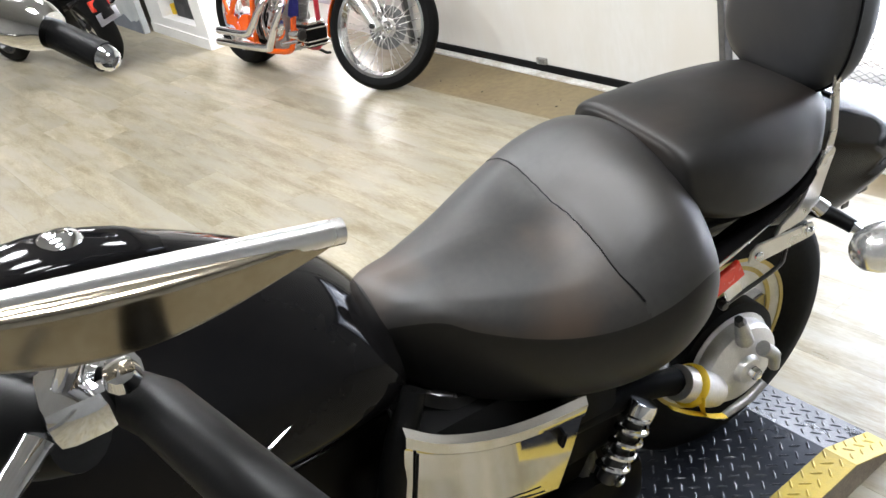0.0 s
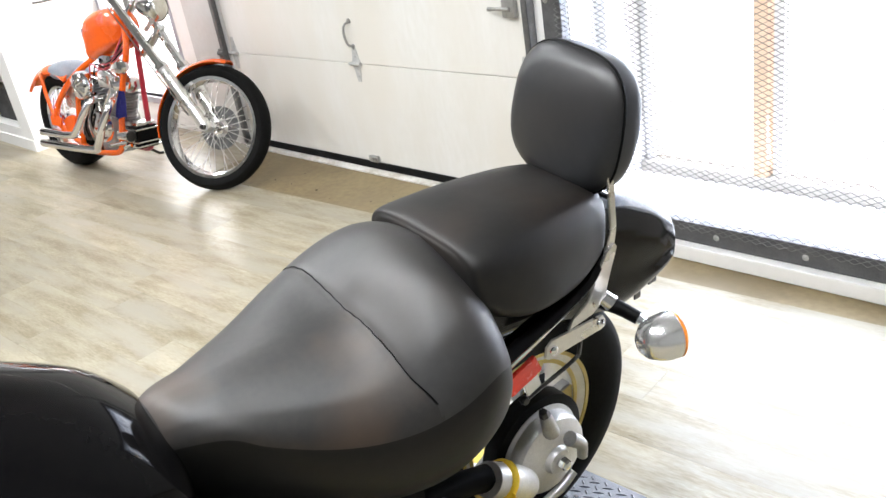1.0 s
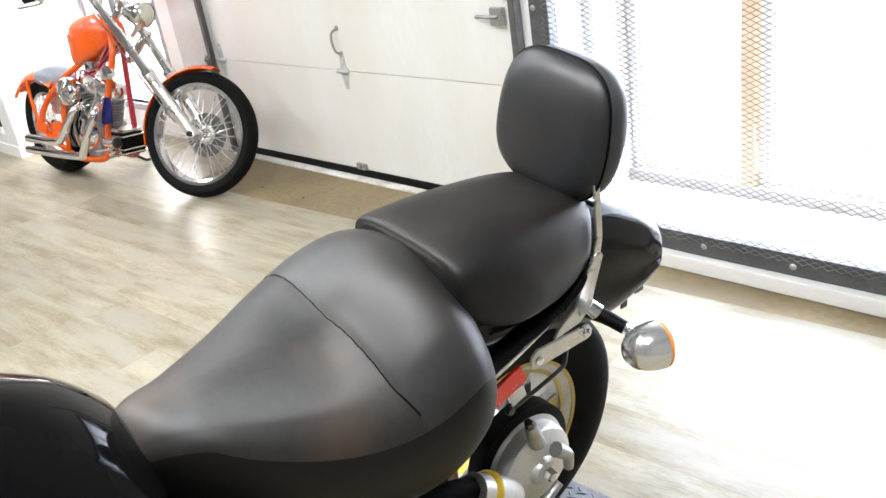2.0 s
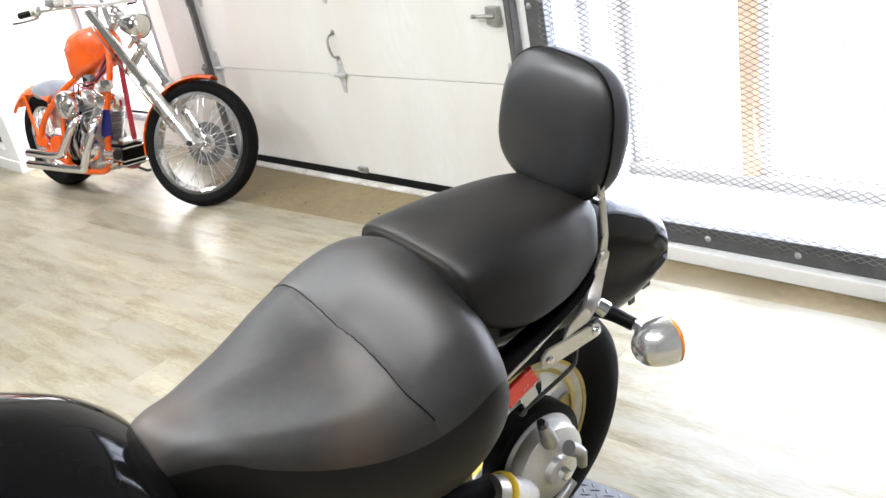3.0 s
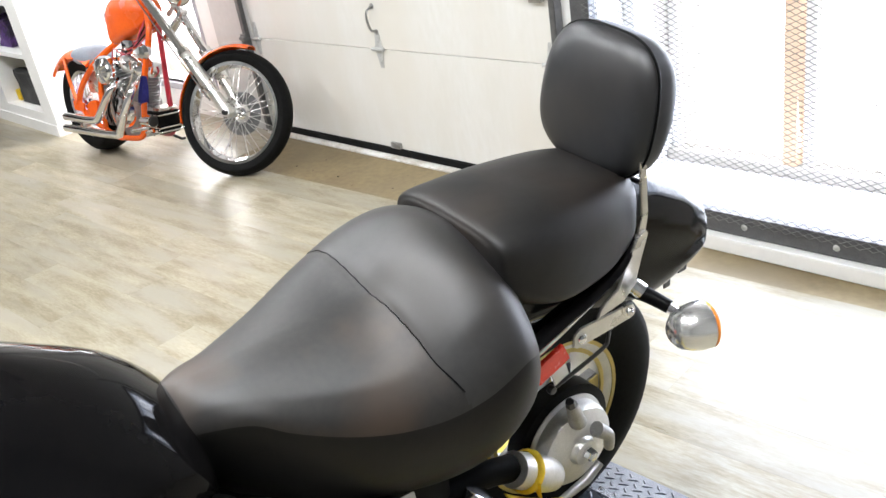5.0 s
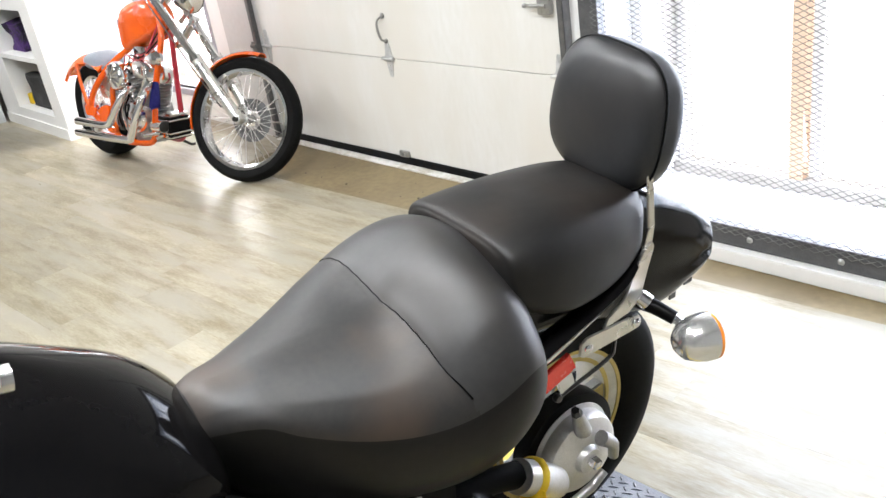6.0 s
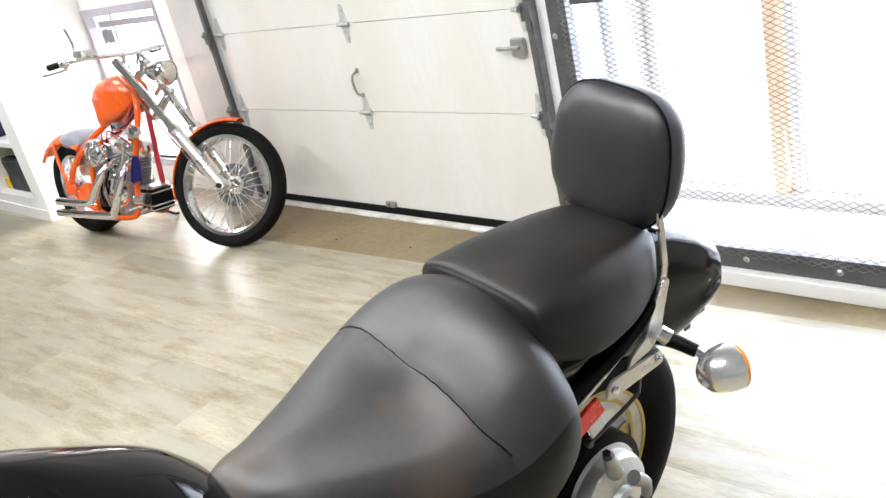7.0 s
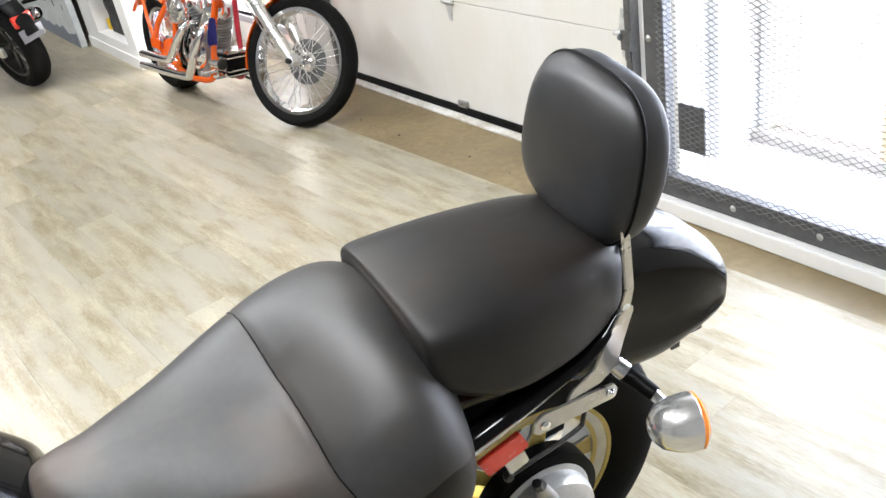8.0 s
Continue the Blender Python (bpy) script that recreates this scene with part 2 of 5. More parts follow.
def box(bm, lo, hi, bevel=0.0, m=None):
    r = bmesh.ops.create_cube(bm, size=1.0)
    vs = r["verts"]
    c = [(a + b) / 2 for a, b in zip(lo, hi)]
    s = [abs(b - a) for a, b in zip(lo, hi)]
    mm = Matrix.Translation(c) @ Matrix.Diagonal((*s, 1))
    if m is not None:
        mm = m @ mm
    for vtx in vs:
        vtx.co = mm @ vtx.co
    if bevel:
        es = list({e for vtx in vs for e in vtx.link_edges})
        bmesh.ops.bevel(bm, geom=es, offset=bevel, segments=2, affect="EDGES", profile=0.6)
    return bm


def boxed(lo, hi, bevel=0.0, m=None):
    return box(bmesh.new(), lo, hi, bevel, m)


def smooth_line(pts, n=6, closed=False):
    """A Catmull-Rom line through the points."""
    p = [Vector(q) for q in pts]
    out = []
    k = len(p)
    for i in range(k if closed else k - 1):
        a, b = p[i], p[(i + 1) % k]
        z = p[i - 1] if (i > 0 or closed) else a * 2 - b
        c = p[(i + 2) % k] if (i + 2 < k or closed) else b * 2 - a
        for j in range(n):
            t = j / n
            out.append(0.5 * (2 * a + (b - z) * t + (2 * z - 5 * a + 4 * b - c) * t * t + (3 * a - z - 3 * b + c) * t ** 3))
    if not closed:
        out.append(p[-1])
    return out


def tube(bm, pts, radius, sides=12, curve=0, closed=False, flat=1.0, cap=True):
    """A round bar along the points. radius: one number, or one for each point before smoothing."""
    rad = list(radius) if hasattr(radius, "__len__") else [radius] * len(pts)
    if curve:
        line = smooth_line(pts, curve, closed)
        rad = [r.x for r in smooth_line([(r, 0, 0) for r in rad], curve, closed)]
    else:
        line = [Vector(q) for q in pts]
    rings = []
    last = None
    k = len(line)
    for i, q in enumerate(line):
        d = (line[(i + 1) % k] - line[i - 1]) if closed else (line[min(i + 1, k - 1)] - line[max(i - 1, 0)])
        d.normalize()
        if last is None:
            ref = Vector((0, 0, 1)) if abs(d.z) < 0.9 else Vector((1, 0, 0))
            u = d.cross(ref).normalized()
        else:
            u = (last - d * last.dot(d)).normalized()
        last = u
        w = d.cross(u)
        rings.append([bm.verts.new(q + (u * math.cos(2 * math.pi * j / sides) + w * math.sin(2 * math.pi * j / sides) * flat) * rad[i]) for j in range(sides)])
    for i in range(k if closed else k - 1):
        a, b = rings[i], rings[(i + 1) % k]
        for j in range(sides):
            bm.faces.new((a[j], a[(j + 1) % sides], b[(j + 1) % sides], b[j]))
    if not closed and cap:
        bm.faces.new(rings[0][::-1])
        bm.faces.new(rings[-1])
    return bm


def bar(pts, radius, sides=12, curve=0, closed=False, flat=1.0):
    return tube(bmesh.new(), pts, radius, sides, curve, closed, flat)


def lathe(bm, profile, m, sides=32, closed=False):
    """Turns (radius, height) pairs about the z axis of m."""
    rings = []
    for r, h in profile:
        rings.append([bm.verts.new(m @ Vector((max(r, 1e-5) * math.cos(2 * math.pi * j / sides), max(r, 1e-5) * math.sin(2 * math.pi * j / sides), h))) for j in range(sides)])
    k = len(rings)
    for i in range(k if closed else k - 1):
        a, b = rings[i], rings[(i + 1) % k]
        for j in range(sides):
            bm.faces.new((a[j], a[(j + 1) % sides], b[(j + 1) % sides], b[j]))
    if not closed:
        bmesh.ops.remove_doubles(bm, verts=rings[0] + rings[-1], dist=2e-5)
    return bm


def turned(profile, m, sides=32, closed=False):
    return lathe(bmesh.new(), profile, m, sides, closed)


def axis(at, to):
    """A frame at a point whose z axis looks towards another point."""
    d = Vector(to) - Vector(at)
    return Matrix.Translation(at) @ d.to_track_quat("Z", "Y").to_matrix().to_4x4()


def loft(bm, rings, cap=True):
    vs = [[bm.verts.new(q) for q in ring] for ring in rings]
    k = len(vs[0])
    for a, b in zip(vs, vs[1:]):
        for j in range(k):
            bm.faces.new((a[j], a[(j + 1) % k], b[(j + 1) % k], b[j]))
    if cap:
        bm.faces.new(vs[0][::-1])
        bm.faces.new(vs[-1])
    bmesh.ops.recalc_face_normals(bm, faces=bm.faces)
    return bm


def plate(outline, thick, m, bevel=0.0):
    """A flat plate: an outline in the xy plane of m, with its thickness along z."""
    bm = bmesh.new()
    vs = [bm.verts.new((x, y, 0)) for x, y in outline]
    f = bm.faces.new(vs)
    r = bmesh.ops.extrude_face_region(bm, geom=[f])
    for q in r["geom"]:
        if isinstance(q, bmesh.types.BMVert):
            q.co.z += thick
    bmesh.ops.recalc_face_normals(bm, faces=bm.faces)
    if bevel:
        bmesh.ops.bevel(bm, geom=list(bm.edges), offset=bevel, segments=2, affect="EDGES")
    bm.transform(m)
    return bm

# ---- the room ----
SLOPE = 0.050          # the planks run slightly askew of the door wall
SKEW = math.atan(SLOPE)


def strip_edge(x):
    return -0.470 + SLOPE * x


room = dict(x0=-7.6, x1=5.6, y0=-6.4, top=3.1)
bm = boxed((room["x0"] - 0.2, room["y0"] - 0.2, -0.12), (room["x1"] + 0.2, 0.9, -0.012))
subfloor = tagged(part("floor", bm, STRIP, smooth=False), "pale wood-look vinyl plank floor with a bare strip along the door", "floor", kind="structure")

# the bare strip between planks and door wall
bm = bmesh.new()
STRIP_X = -1.02
xs = [STRIP_X + i * (room["x1"] - STRIP_X) / 40 for i in range(41)]
lower = [[bm.verts.new((x, strip_edge(x) - 0.004, z)) for x in xs] for z in (-0.012, -0.0012)]
upper = [[bm.verts.new((x, 0.02, z)) for x in xs] for z in (-0.012, -0.0012)]
for i in range(40):
    bm.faces.new((lower[1][i], lower[1][i + 1], upper[1][i + 1], upper[1][i]))
    bm.faces.new((lower[0][i], lower[0][i + 1], lower[1][i + 1], lower[1][i]))
part("bare_strip", bm, STRIP, subfloor, "worn brown strip of bare floor", smooth=False)


# grit lying on the bare strip
rng = random.Random(21)
bm = bmesh.new()
for k in range(26):
    gx = rng.uniform(-2.2, 1.6)
    gy = rng.uniform(strip_edge(gx) + (0.0 if k % 3 else -0.06), strip_edge(gx) * 0.35)
    r = rng.choice((0.002, 0.003, 0.003, 0.005))
    m = Matrix.Translation((gx, gy, r * 0.4)) @ Matrix.Rotation(rng.uniform(0, 6.3), 4, "Z") @ Matrix.Diagonal((1.3, 0.9, 0.7, 1))
    bmesh.ops.create_icosphere(bm, subdivisions=1, radius=r, matrix=m)
tagged(part("grit", bm, DARKVOID, smooth=False), "dark crumbs of grit scattered on the bare floor strip", "grit", kind="stuff")


# ceiling, far walls
tagged(part("ceiling", boxed((room["x0"] - 0.2, room["y0"] - 0.2, room["top"]), (room["x1"] + 0.2, 0.9, room["top"] + 0.15)), CEILING, smooth=False), "plain grey painted ceiling", "ceiling", kind="structure")
tagged(part("wall_west", boxed((room["x0"] - 0.2, room["y0"] - 0.2, 0), (room["x0"], 0.9, room["top"])), WALL, smooth=False), "plain white wall", "wall", kind="structure")
tagged(part("wall_east", boxed((room["x1"], room["y0"] - 0.2, 0), (room["x1"] + 0.2, 0.9, room["top"])), BACKWALL, smooth=False), "plain grey painted wall", "wall", kind="structure")
tagged(part("wall_south", boxed((room["x0"], room["y0"] - 0.2, 0), (room["x1"], room["y0"], room["top"])), BACKWALL, smooth=False), "plain grey painted wall", "wall", kind="structure")

# the door wall: pieces round the garage door, the small window and the big window bay
DOOR_L, DOOR_R, DOOR_TOP = -1.225, 1.225, 2.22
WIN_L, WIN_R, WIN_B, WIN_T = -2.86, -1.86, 0.22, 1.30
BAY_L, BAY_R, BAY_B, BAY_T = 1.50, 3.55, 0.075, 1.78
wall = thing("wall_north", Matrix(), "white painted wall round the garage door and windows", "wall", kind="structure")


def wall_piece(x0, x1, z0, z1, y0=0.0, y1=0.18, mat=WALL):
    part("wall_piece", boxed((x0, y0, z0), (x1, y1, z1)), mat, wall, smooth=False)


wall_piece(room["x0"], WIN_L, 0, room["top"])
wall_piece(WIN_L, WIN_R, 0, WIN_B)
wall_piece(WIN_L, WIN_R, WIN_T, room["top"])
wall_piece(WIN_R, DOOR_L, 0, room["top"])
wall_piece(DOOR_L, DOOR_R, DOOR_TOP, room["top"])
wall_piece(DOOR_R, BAY_L - 0.06, 0, room["top"])
wall_piece(BAY_L - 0.06, BAY_R, BAY_T, room["top"], -0.16, 0.02)
wall_piece(BAY_R, room["x1"], 0, room["top"])
part("greige_jamb", boxed((-1.62, -0.035, 0), (-1.262, -0.003, 2.6), 0.006), JAMB, wall, "greige painted door jamb", smooth=False)
part("white_casing", boxed((-1.80, -0.022, 0), (-1.632, -0.003, 2.6), 0.004), WALL, wall, smooth=False)
# the bay's base, floor, cheeks and back
part("bay_base", boxed((BAY_L - 0.06, -0.205, 0), (BAY_R, -0.03, 0.062), 0.006), WALL, wall, "white painted kerb under the window screen", smooth=False)
part("bay_floor", boxed((BAY_L - 0.06, -0.03, 0), (BAY_R, 0.72, BAY_B)), WALL, wall, "white painted window ledge", smooth=False)
part("bay_cheek", boxed((BAY_L - 0.06, 0.18, BAY_B), (BAY_L - 0.01, 0.72, BAY_T)), WALL, wall, smooth=False)
part("bay_cheek", boxed((BAY_R, 0.18, BAY_B), (BAY_R + 0.05, 0.72, BAY_T)), WALL, wall, smooth=False)
part("bay_head", boxed((BAY_L - 0.06, 0.02, BAY_T), (BAY_R, 0.72, BAY_T + 0.1)), WALL, wall, smooth=False)

# the white shop unit that closes the alcove, with its two shelf openings
UX, UY = -2.90, -0.78
unit = thing("wall_unit", Matrix(), "white built-in wall unit with dark shelf openings beside the orange chopper", "wall unit", kind="structure")
OPEN = (-3.85, -3.10)
for lo, hi in (((-4.20, UY, 0), (OPEN[0], -0.01, 2.9)), ((OPEN[1], UY, 0), (UX, -0.01, 2.9)),
               ((OPEN[0], UY, 0), (OPEN[1], -0.01, 0.16)), ((OPEN[0], UY, 0.565), (OPEN[1], -0.01, 0.60)),
               ((OPEN[0], UY, 0.95), (OPEN[1], -0.01, 2.9)), ((OPEN[0], -0.12, 0.16), (OPEN[1], -0.01, 0.95))):
    part("panel", boxed(lo, hi), WALL, unit, smooth=False)
part("base_trim", boxed((-4.20, UY - 0.012, 0.0), (UX, UY - 0.001, 0.085), 0.003), WALL, unit, smooth=False)


def soft_pack(lo, hi, amount, seed):
    """A slack cloth pack: a subdivided block with a crumpled skin and a flat base."""
    bm = boxed(lo, hi)
    bmesh.ops.subdivide_edges(bm, edges=list(bm.edges), cuts=7, use_grid_fill=True)
    for vtx in bm.verts:
        f = (vtx.co.z - lo[2]) / (hi[2] - lo[2])
        n = noise.noise_vector((vtx.co.x * 9 + seed, vtx.co.y * 9, vtx.co.z * 9))
        vtx.co += n * amount * min(1.0, f * 4)
    return bm


tagged(part("cloth_bag", soft_pack((-3.70, -0.70, 0.163), (-3.13, -0.34, 0.40), 0.035, 3), GREYBOX), "crumpled dark grey bag inside the lower shelf opening", "bag")
bm = boxed((-3.82, -0.70, 0.163), (-3.76, -0.40, 0.25), 0.01)
tagged(part("yellow_case", bm, YELLOW), "yellow case standing in the shelf opening", "case")
tagged(part("cloth_pack", soft_pack((-3.80, -0.69, 0.603), (-3.53, -0.40, 0.82), 0.045, 8), PURPLE), "black and purple cloth bundle on the upper shelf", "bundle")
bm = boxed((-3.42, -0.60, 0.603), (-3.14, -0.30, 0.84), 0.012)
tagged(part("pale_carton", bm, MURAL), "pale grey carton on the upper shelf", "box")

# pale partition further along, with a ragged blue-grey skirting
bm = boxed((room["x0"], -0.87, 0.0), (-4.20, -0.82, 2.9))
partition = tagged(part("partition", bm, MURAL, smooth=False), "pale grey partition with ragged blue-grey base paint", "wall", kind="structure")
bm = bmesh.new()
prev = None
for i in range(61):
    x = -4.21 - i * 3.3 / 60
    h = 0.105 + 0.035 * noise.noise((x * 7, 0.3, 0)) + 0.02 * noise.noise((x * 23, 1.3, 0))
    cur = [bm.verts.new((x, -0.876, 0)), bm.verts.new((x, -0.876, h)), bm.verts.new((x, -0.868, h))]
    if prev:
        bm.faces.new((prev[0], cur[0], cur[1], prev[1]))
        bm.faces.new((prev[1], cur[1], cur[2], prev[2]))
    prev = cur
part("blue_band", boxed((-6.8, -0.877, 0.50), (-4.205, -0.869, 0.565), 0.002), BASEGREY, partition, "blue-grey painted band", smooth=False)
part("ragged_base", bm, BASEGREY, partition, "ragged blue-grey base band", smooth=False)
for i in range(6):
    x, z = -4.42 - 0.30 * i, 0.30 + 0.12 * noise.noise((i * 3.1, 2, 0))
    part("mural_mark", boxed((x, -0.873, z), (x + 0.03 + 0.02 * (i % 3), -0.869, z + 0.04 + 0.05 * (i % 2)), 0.001), BASEGREY, partition, smooth=False)

# garage door
gdoor = thing("garage_door", Matrix(), "closed white sectional garage door with steel hinges and handle", "garage door", kind="structure")
JOINTS = [0.045, 0.61, 1.088, 1.60, 2.20]
for z0, z1 in zip(JOINTS, JOINTS[1:]):
    part("section", boxed((DOOR_L + 0.004, 0.0, z0 + 0.0015), (DOOR_R - 0.004, 0.05, z1 - 0.0015), 0.003), DOOR, gdoor, smooth=False)
part("bottom_seal", boxed((DOOR_L, -0.012, 0.004), (DOOR_R, 0.045, 0.046), 0.008), SEAL, gdoor, "black rubber bottom seal")
tagged(part("threshold", boxed((DOOR_L, -0.068, -0.001), (DOOR_R, -0.013, 0.010), 0.003), WORNSTRIP), "pale worn threshold strip under the garage door", "threshold", kind="structure")


def hinge(x, z):
    m = Matrix.Translation((x, 0, z)) @ Matrix.Rotation(radians(90), 4, "X")
    bm = plate([(-0.012, 0.10), (0.012, 0.10), (0.026, 0.02), (0.045, 0.0), (0.026, -0.02), (0.012, -0.10), (-0.012, -0.10), (-0.026, -0.02), (-0.045, 0.0), (-0.026, 0.02)], 0.004, m)
    tube(bm, [(x - 0.045, -0.012, z), (x + 0.045, -0.012, z)], 0.010, 10)
    for dz in (0.07, 0.04, -0.04, -0.07):
        lathe(bm, [(0.0065, 0.003), (0.0065, 0.007), (0.0, 0.008)], m @ Matrix.Translation((0, dz, 0.001)), 8)
    part("hinge", bm, ZINC, gdoor, "galvanised steel hinge")


for x in (-1.178, 0.0, 1.178):
    for z in (0.61, 1.088, 1.60):
        hinge(x, z)
# lift handle and slide latch
bm = bar([(0, -0.002, 0.835), (-0.005, -0.035, 0.82), (-0.008, -0.042, 0.775), (-0.005, -0.03, 0.72), (0, -0.002, 0.705)], [0.007, 0.006, 0.0075, 0.006, 0.007], 10, 5)
lathe(bm, [(0.0, 0.006), (0.014, 0.004), (0.015, 0.0)], axis((0, 0, 0.838), (0, -1, 0.838)), 12)
lathe(bm, [(0.0, 0.006), (0.014, 0.004), (0.015, 0.0)], axis((0, 0, 0.702), (0, -1, 0.702)), 12)
part("lift_handle", bm, GALV, gdoor, "steel lift handle")
bm = boxed((1.10, -0.03, 0.885), (1.17, -0.002, 0.965), 0.006)
tube(bm, [(1.03, -0.035, 0.925), (1.15, -0.03, 0.925)], [0.008, 0.010], 10)
lathe(bm, [(0.0, 0.012), (0.010, 0.008), (0.010, -0.01), (0, -0.012)], axis((1.035, -0.035, 0.925), (1.0, -0.035, 0.925)), 10)
part("slide_latch", bm, GALV, gdoor, "steel slide latch")
bm = boxed((-0.035, -0.02, 0.05), (0.04, -0.001, 0.085), 0.004)
box(bm, (-0.02, -0.026, 0.058), (0.0, -0.02, 0.078), 0.002)
box(bm, (0.012, -0.026, 0.058), (0.03, -0.02, 0.078), 0.002)
part("bottom_bracket", bm, GALV, gdoor)
# left and right tracks
for sx, name in ((-1, "track"), (1, "track")):
    x = sx * 1.243
    bm = boxed((x - 0.016, -0.05, 0.02), (x + 0.016, -0.046, 2.4), 0.001)
    box(bm, (x - sx * -0.012, -0.05, 0.02), (x - sx * -0.016, -0.002, 2.4), 0.001)
    box(bm, (x - 0.016, -0.05, 0.02), (x - 0.013, -0.032, 2.4), 0.001)
    part(name, bm, TRACKSTEEL, gdoor, "galvanised roller track", smooth=False)
    for z in (0.60, 1.078, 1.59):
        bm = boxed((x - 0.030, -0.062, z - 0.035), (x + 0.022, -0.0505, z + 0.045), 0.004)
        tube(bm, [(x - 0.02, -0.066, z + 0.02), (x + 0.03 * -sx, -0.066, z + 0.02)], 0.014, 10)
        box(bm, (x - 0.012, -0.060, z - 0.075), (x + 0.010, -0.0505, z - 0.034), 0.003)
        part("roller_bracket", bm, TRACKSTEEL, gdoor, "dark steel roller bracket")

# small window behind the chopper
window = thing("window_1", Matrix(), "small window with a grey metal frame beside the garage door", "window", kind="structure")
for lo, hi in (((WIN_L, -0.02, WIN_T - 0.005), (WIN_R + 0.05, 0.05, WIN_T + 0.05)), ((WIN_L, -0.02, WIN_B - 0.05), (WIN_R + 0.05, 0.05, WIN_B)),
               ((WIN_L - 0.03, -0.02, WIN_B - 0.05), (WIN_L + 0.012, 0.05, WIN_T + 0.05)), ((WIN_R + 0.005, -0.021, WIN_B - 0.05), (WIN_R + 0.05, 0.05, WIN_T + 0.05))):
    part("window_frame", boxed(lo, hi, 0.006), WINFRAME, window, smooth=False)
for lo, hi in (((WIN_L + 0.05, 0.05, WIN_T - 0.10), (WIN_R - 0.02, 0.09, WIN_T - 0.055)), ((WIN_R - 0.055, 0.05, WIN_B), (WIN_R - 0.02, 0.09, WIN_T - 0.055))):
    part("inner_frame", boxed(lo, hi, 0.004), WINFRAME, window, smooth=False)
ob = part("pane", boxed((WIN_L, 0.10, WIN_B), (WIN_R, 0.106, WIN_T)), PANE, window, smooth=False)
ob.visible_shadow = False
bm = boxed((-1.99, 0.060, 0.42), (-1.885, 0.068, 0.66), 0.002)
tagged(part("window_poster", bm, PINK, smooth=False), "faded pink and grey poster in the window corner", "poster")
bm = boxed((-2.74, 0.02, 1.10), (-2.58, 0.03, 1.19), 0.004)
for i in range(5):
    box(bm, (-2.74 + 0.035 * i, 0.015, 1.09 + 0.02 * (i % 2)), (-2.715 + 0.035 * i, 0.035, 1.17 + 0.015 * (i % 3)), 0.003)
tagged(part("hanging_ornament", bm, GREYFRAME), "small dark ornament hanging in the window corner", "ornament")

# daylight outside
tagged(part("backdrop", boxed((-9, 3.2, -1), (12, 3.25, 7)), SKYCARD, smooth=False), "blown-out overcast daylight outside", "sky", kind="structure")
tagged(part("ground", boxed((-12, 0.9, -0.10), (14, 3.2, -0.05)), WALL, smooth=False), "pale paving outside the windows", "ground", kind="structure")

# big window behind the screen: mullions
window = thing("window_2", Matrix(), "large shop window behind a steel mesh screen", "window", kind="structure")
part("mullion", boxed((2.042, 0.394, BAY_B), (2.102, 0.46, BAY_T), 0.004), ORANGEPOST, window, "orange-brown varnished mullion", smooth=False)
part("mullion", boxed((2.117, 0.42, BAY_B), (2.160, 0.47, BAY_T), 0.004), WALL, window, smooth=False)
part("mullion", boxed((1.50, 0.42, BAY_B), (1.54, 0.47, BAY_T), 0.004), WALL, window, smooth=False)
part("window_sill", boxed((1.49, 0.380, BAY_B - 0.002), (BAY_R, 0.48, BAY_B + 0.050), 0.004), SILL, window, smooth=False)
ob = part("pane", boxed((1.49, 0.486, BAY_B), (BAY_R, 0.492, BAY_T)), PANE, window, smooth=False)
ob.visible_shadow = False

# steel mesh screen
screen = thing("mesh_screen", Matrix(), "black steel frame with expanded metal mesh in front of the shop window", "screen", kind="structure")
SY = -0.17
part("bottom_rail", boxed((1.436, SY, 0.064), (BAY_R, SY + 0.045, 0.150), 0.004), DARKSTEEL, screen, smooth=False)
part("side_post", boxed((1.436, SY + 0.001, 0.1502), (1.528, SY + 0.046, 1.73), 0.004), DARKSTEEL, screen, smooth=False)
part("side_post", boxed((BAY_R - 0.07, SY + 0.001, 0.1502), (BAY_R, SY + 0.046, 1.73), 0.004), DARKSTEEL, screen, smooth=False)
part("top_rail", boxed((1.436, SY, 1.7302), (BAY_R, SY + 0.045, 1.815), 0.004), DARKSTEEL, screen, smooth=False)
part("lock_plate", boxed((1.582, SY + 0.004, 0.275), (1.70, SY + 0.012, 0.458), 0.002), DARKSTEEL, screen, "black steel lock plate", smooth=False)
part("lock_plate", boxed((1.55, SY + 0.004, 1.118), (1.70, SY + 0.012, 1.30), 0.002), DARKSTEEL, screen, smooth=False)
for i in range(6):
    x = 1.48 + 0.346 * i
    part("bolt", turned([(0.0, 0.007), (0.007, 0.006), (0.011, 0.002), (0.013, 0.0)], axis((x, SY, 0.105 - 0.004 * (i % 2)), (x, SY - 1, 0.105)), 12), GALV, screen)
for i in range(5):
    z = 0.36 + 0.32 * i
    part("bolt", turned([(0.0, 0.007), (0.007, 0.006), (0.011, 0.002), (0.013, 0.0)], axis((1.458, SY, z), (1.458, SY - 1, z)), 12), GALV, screen)
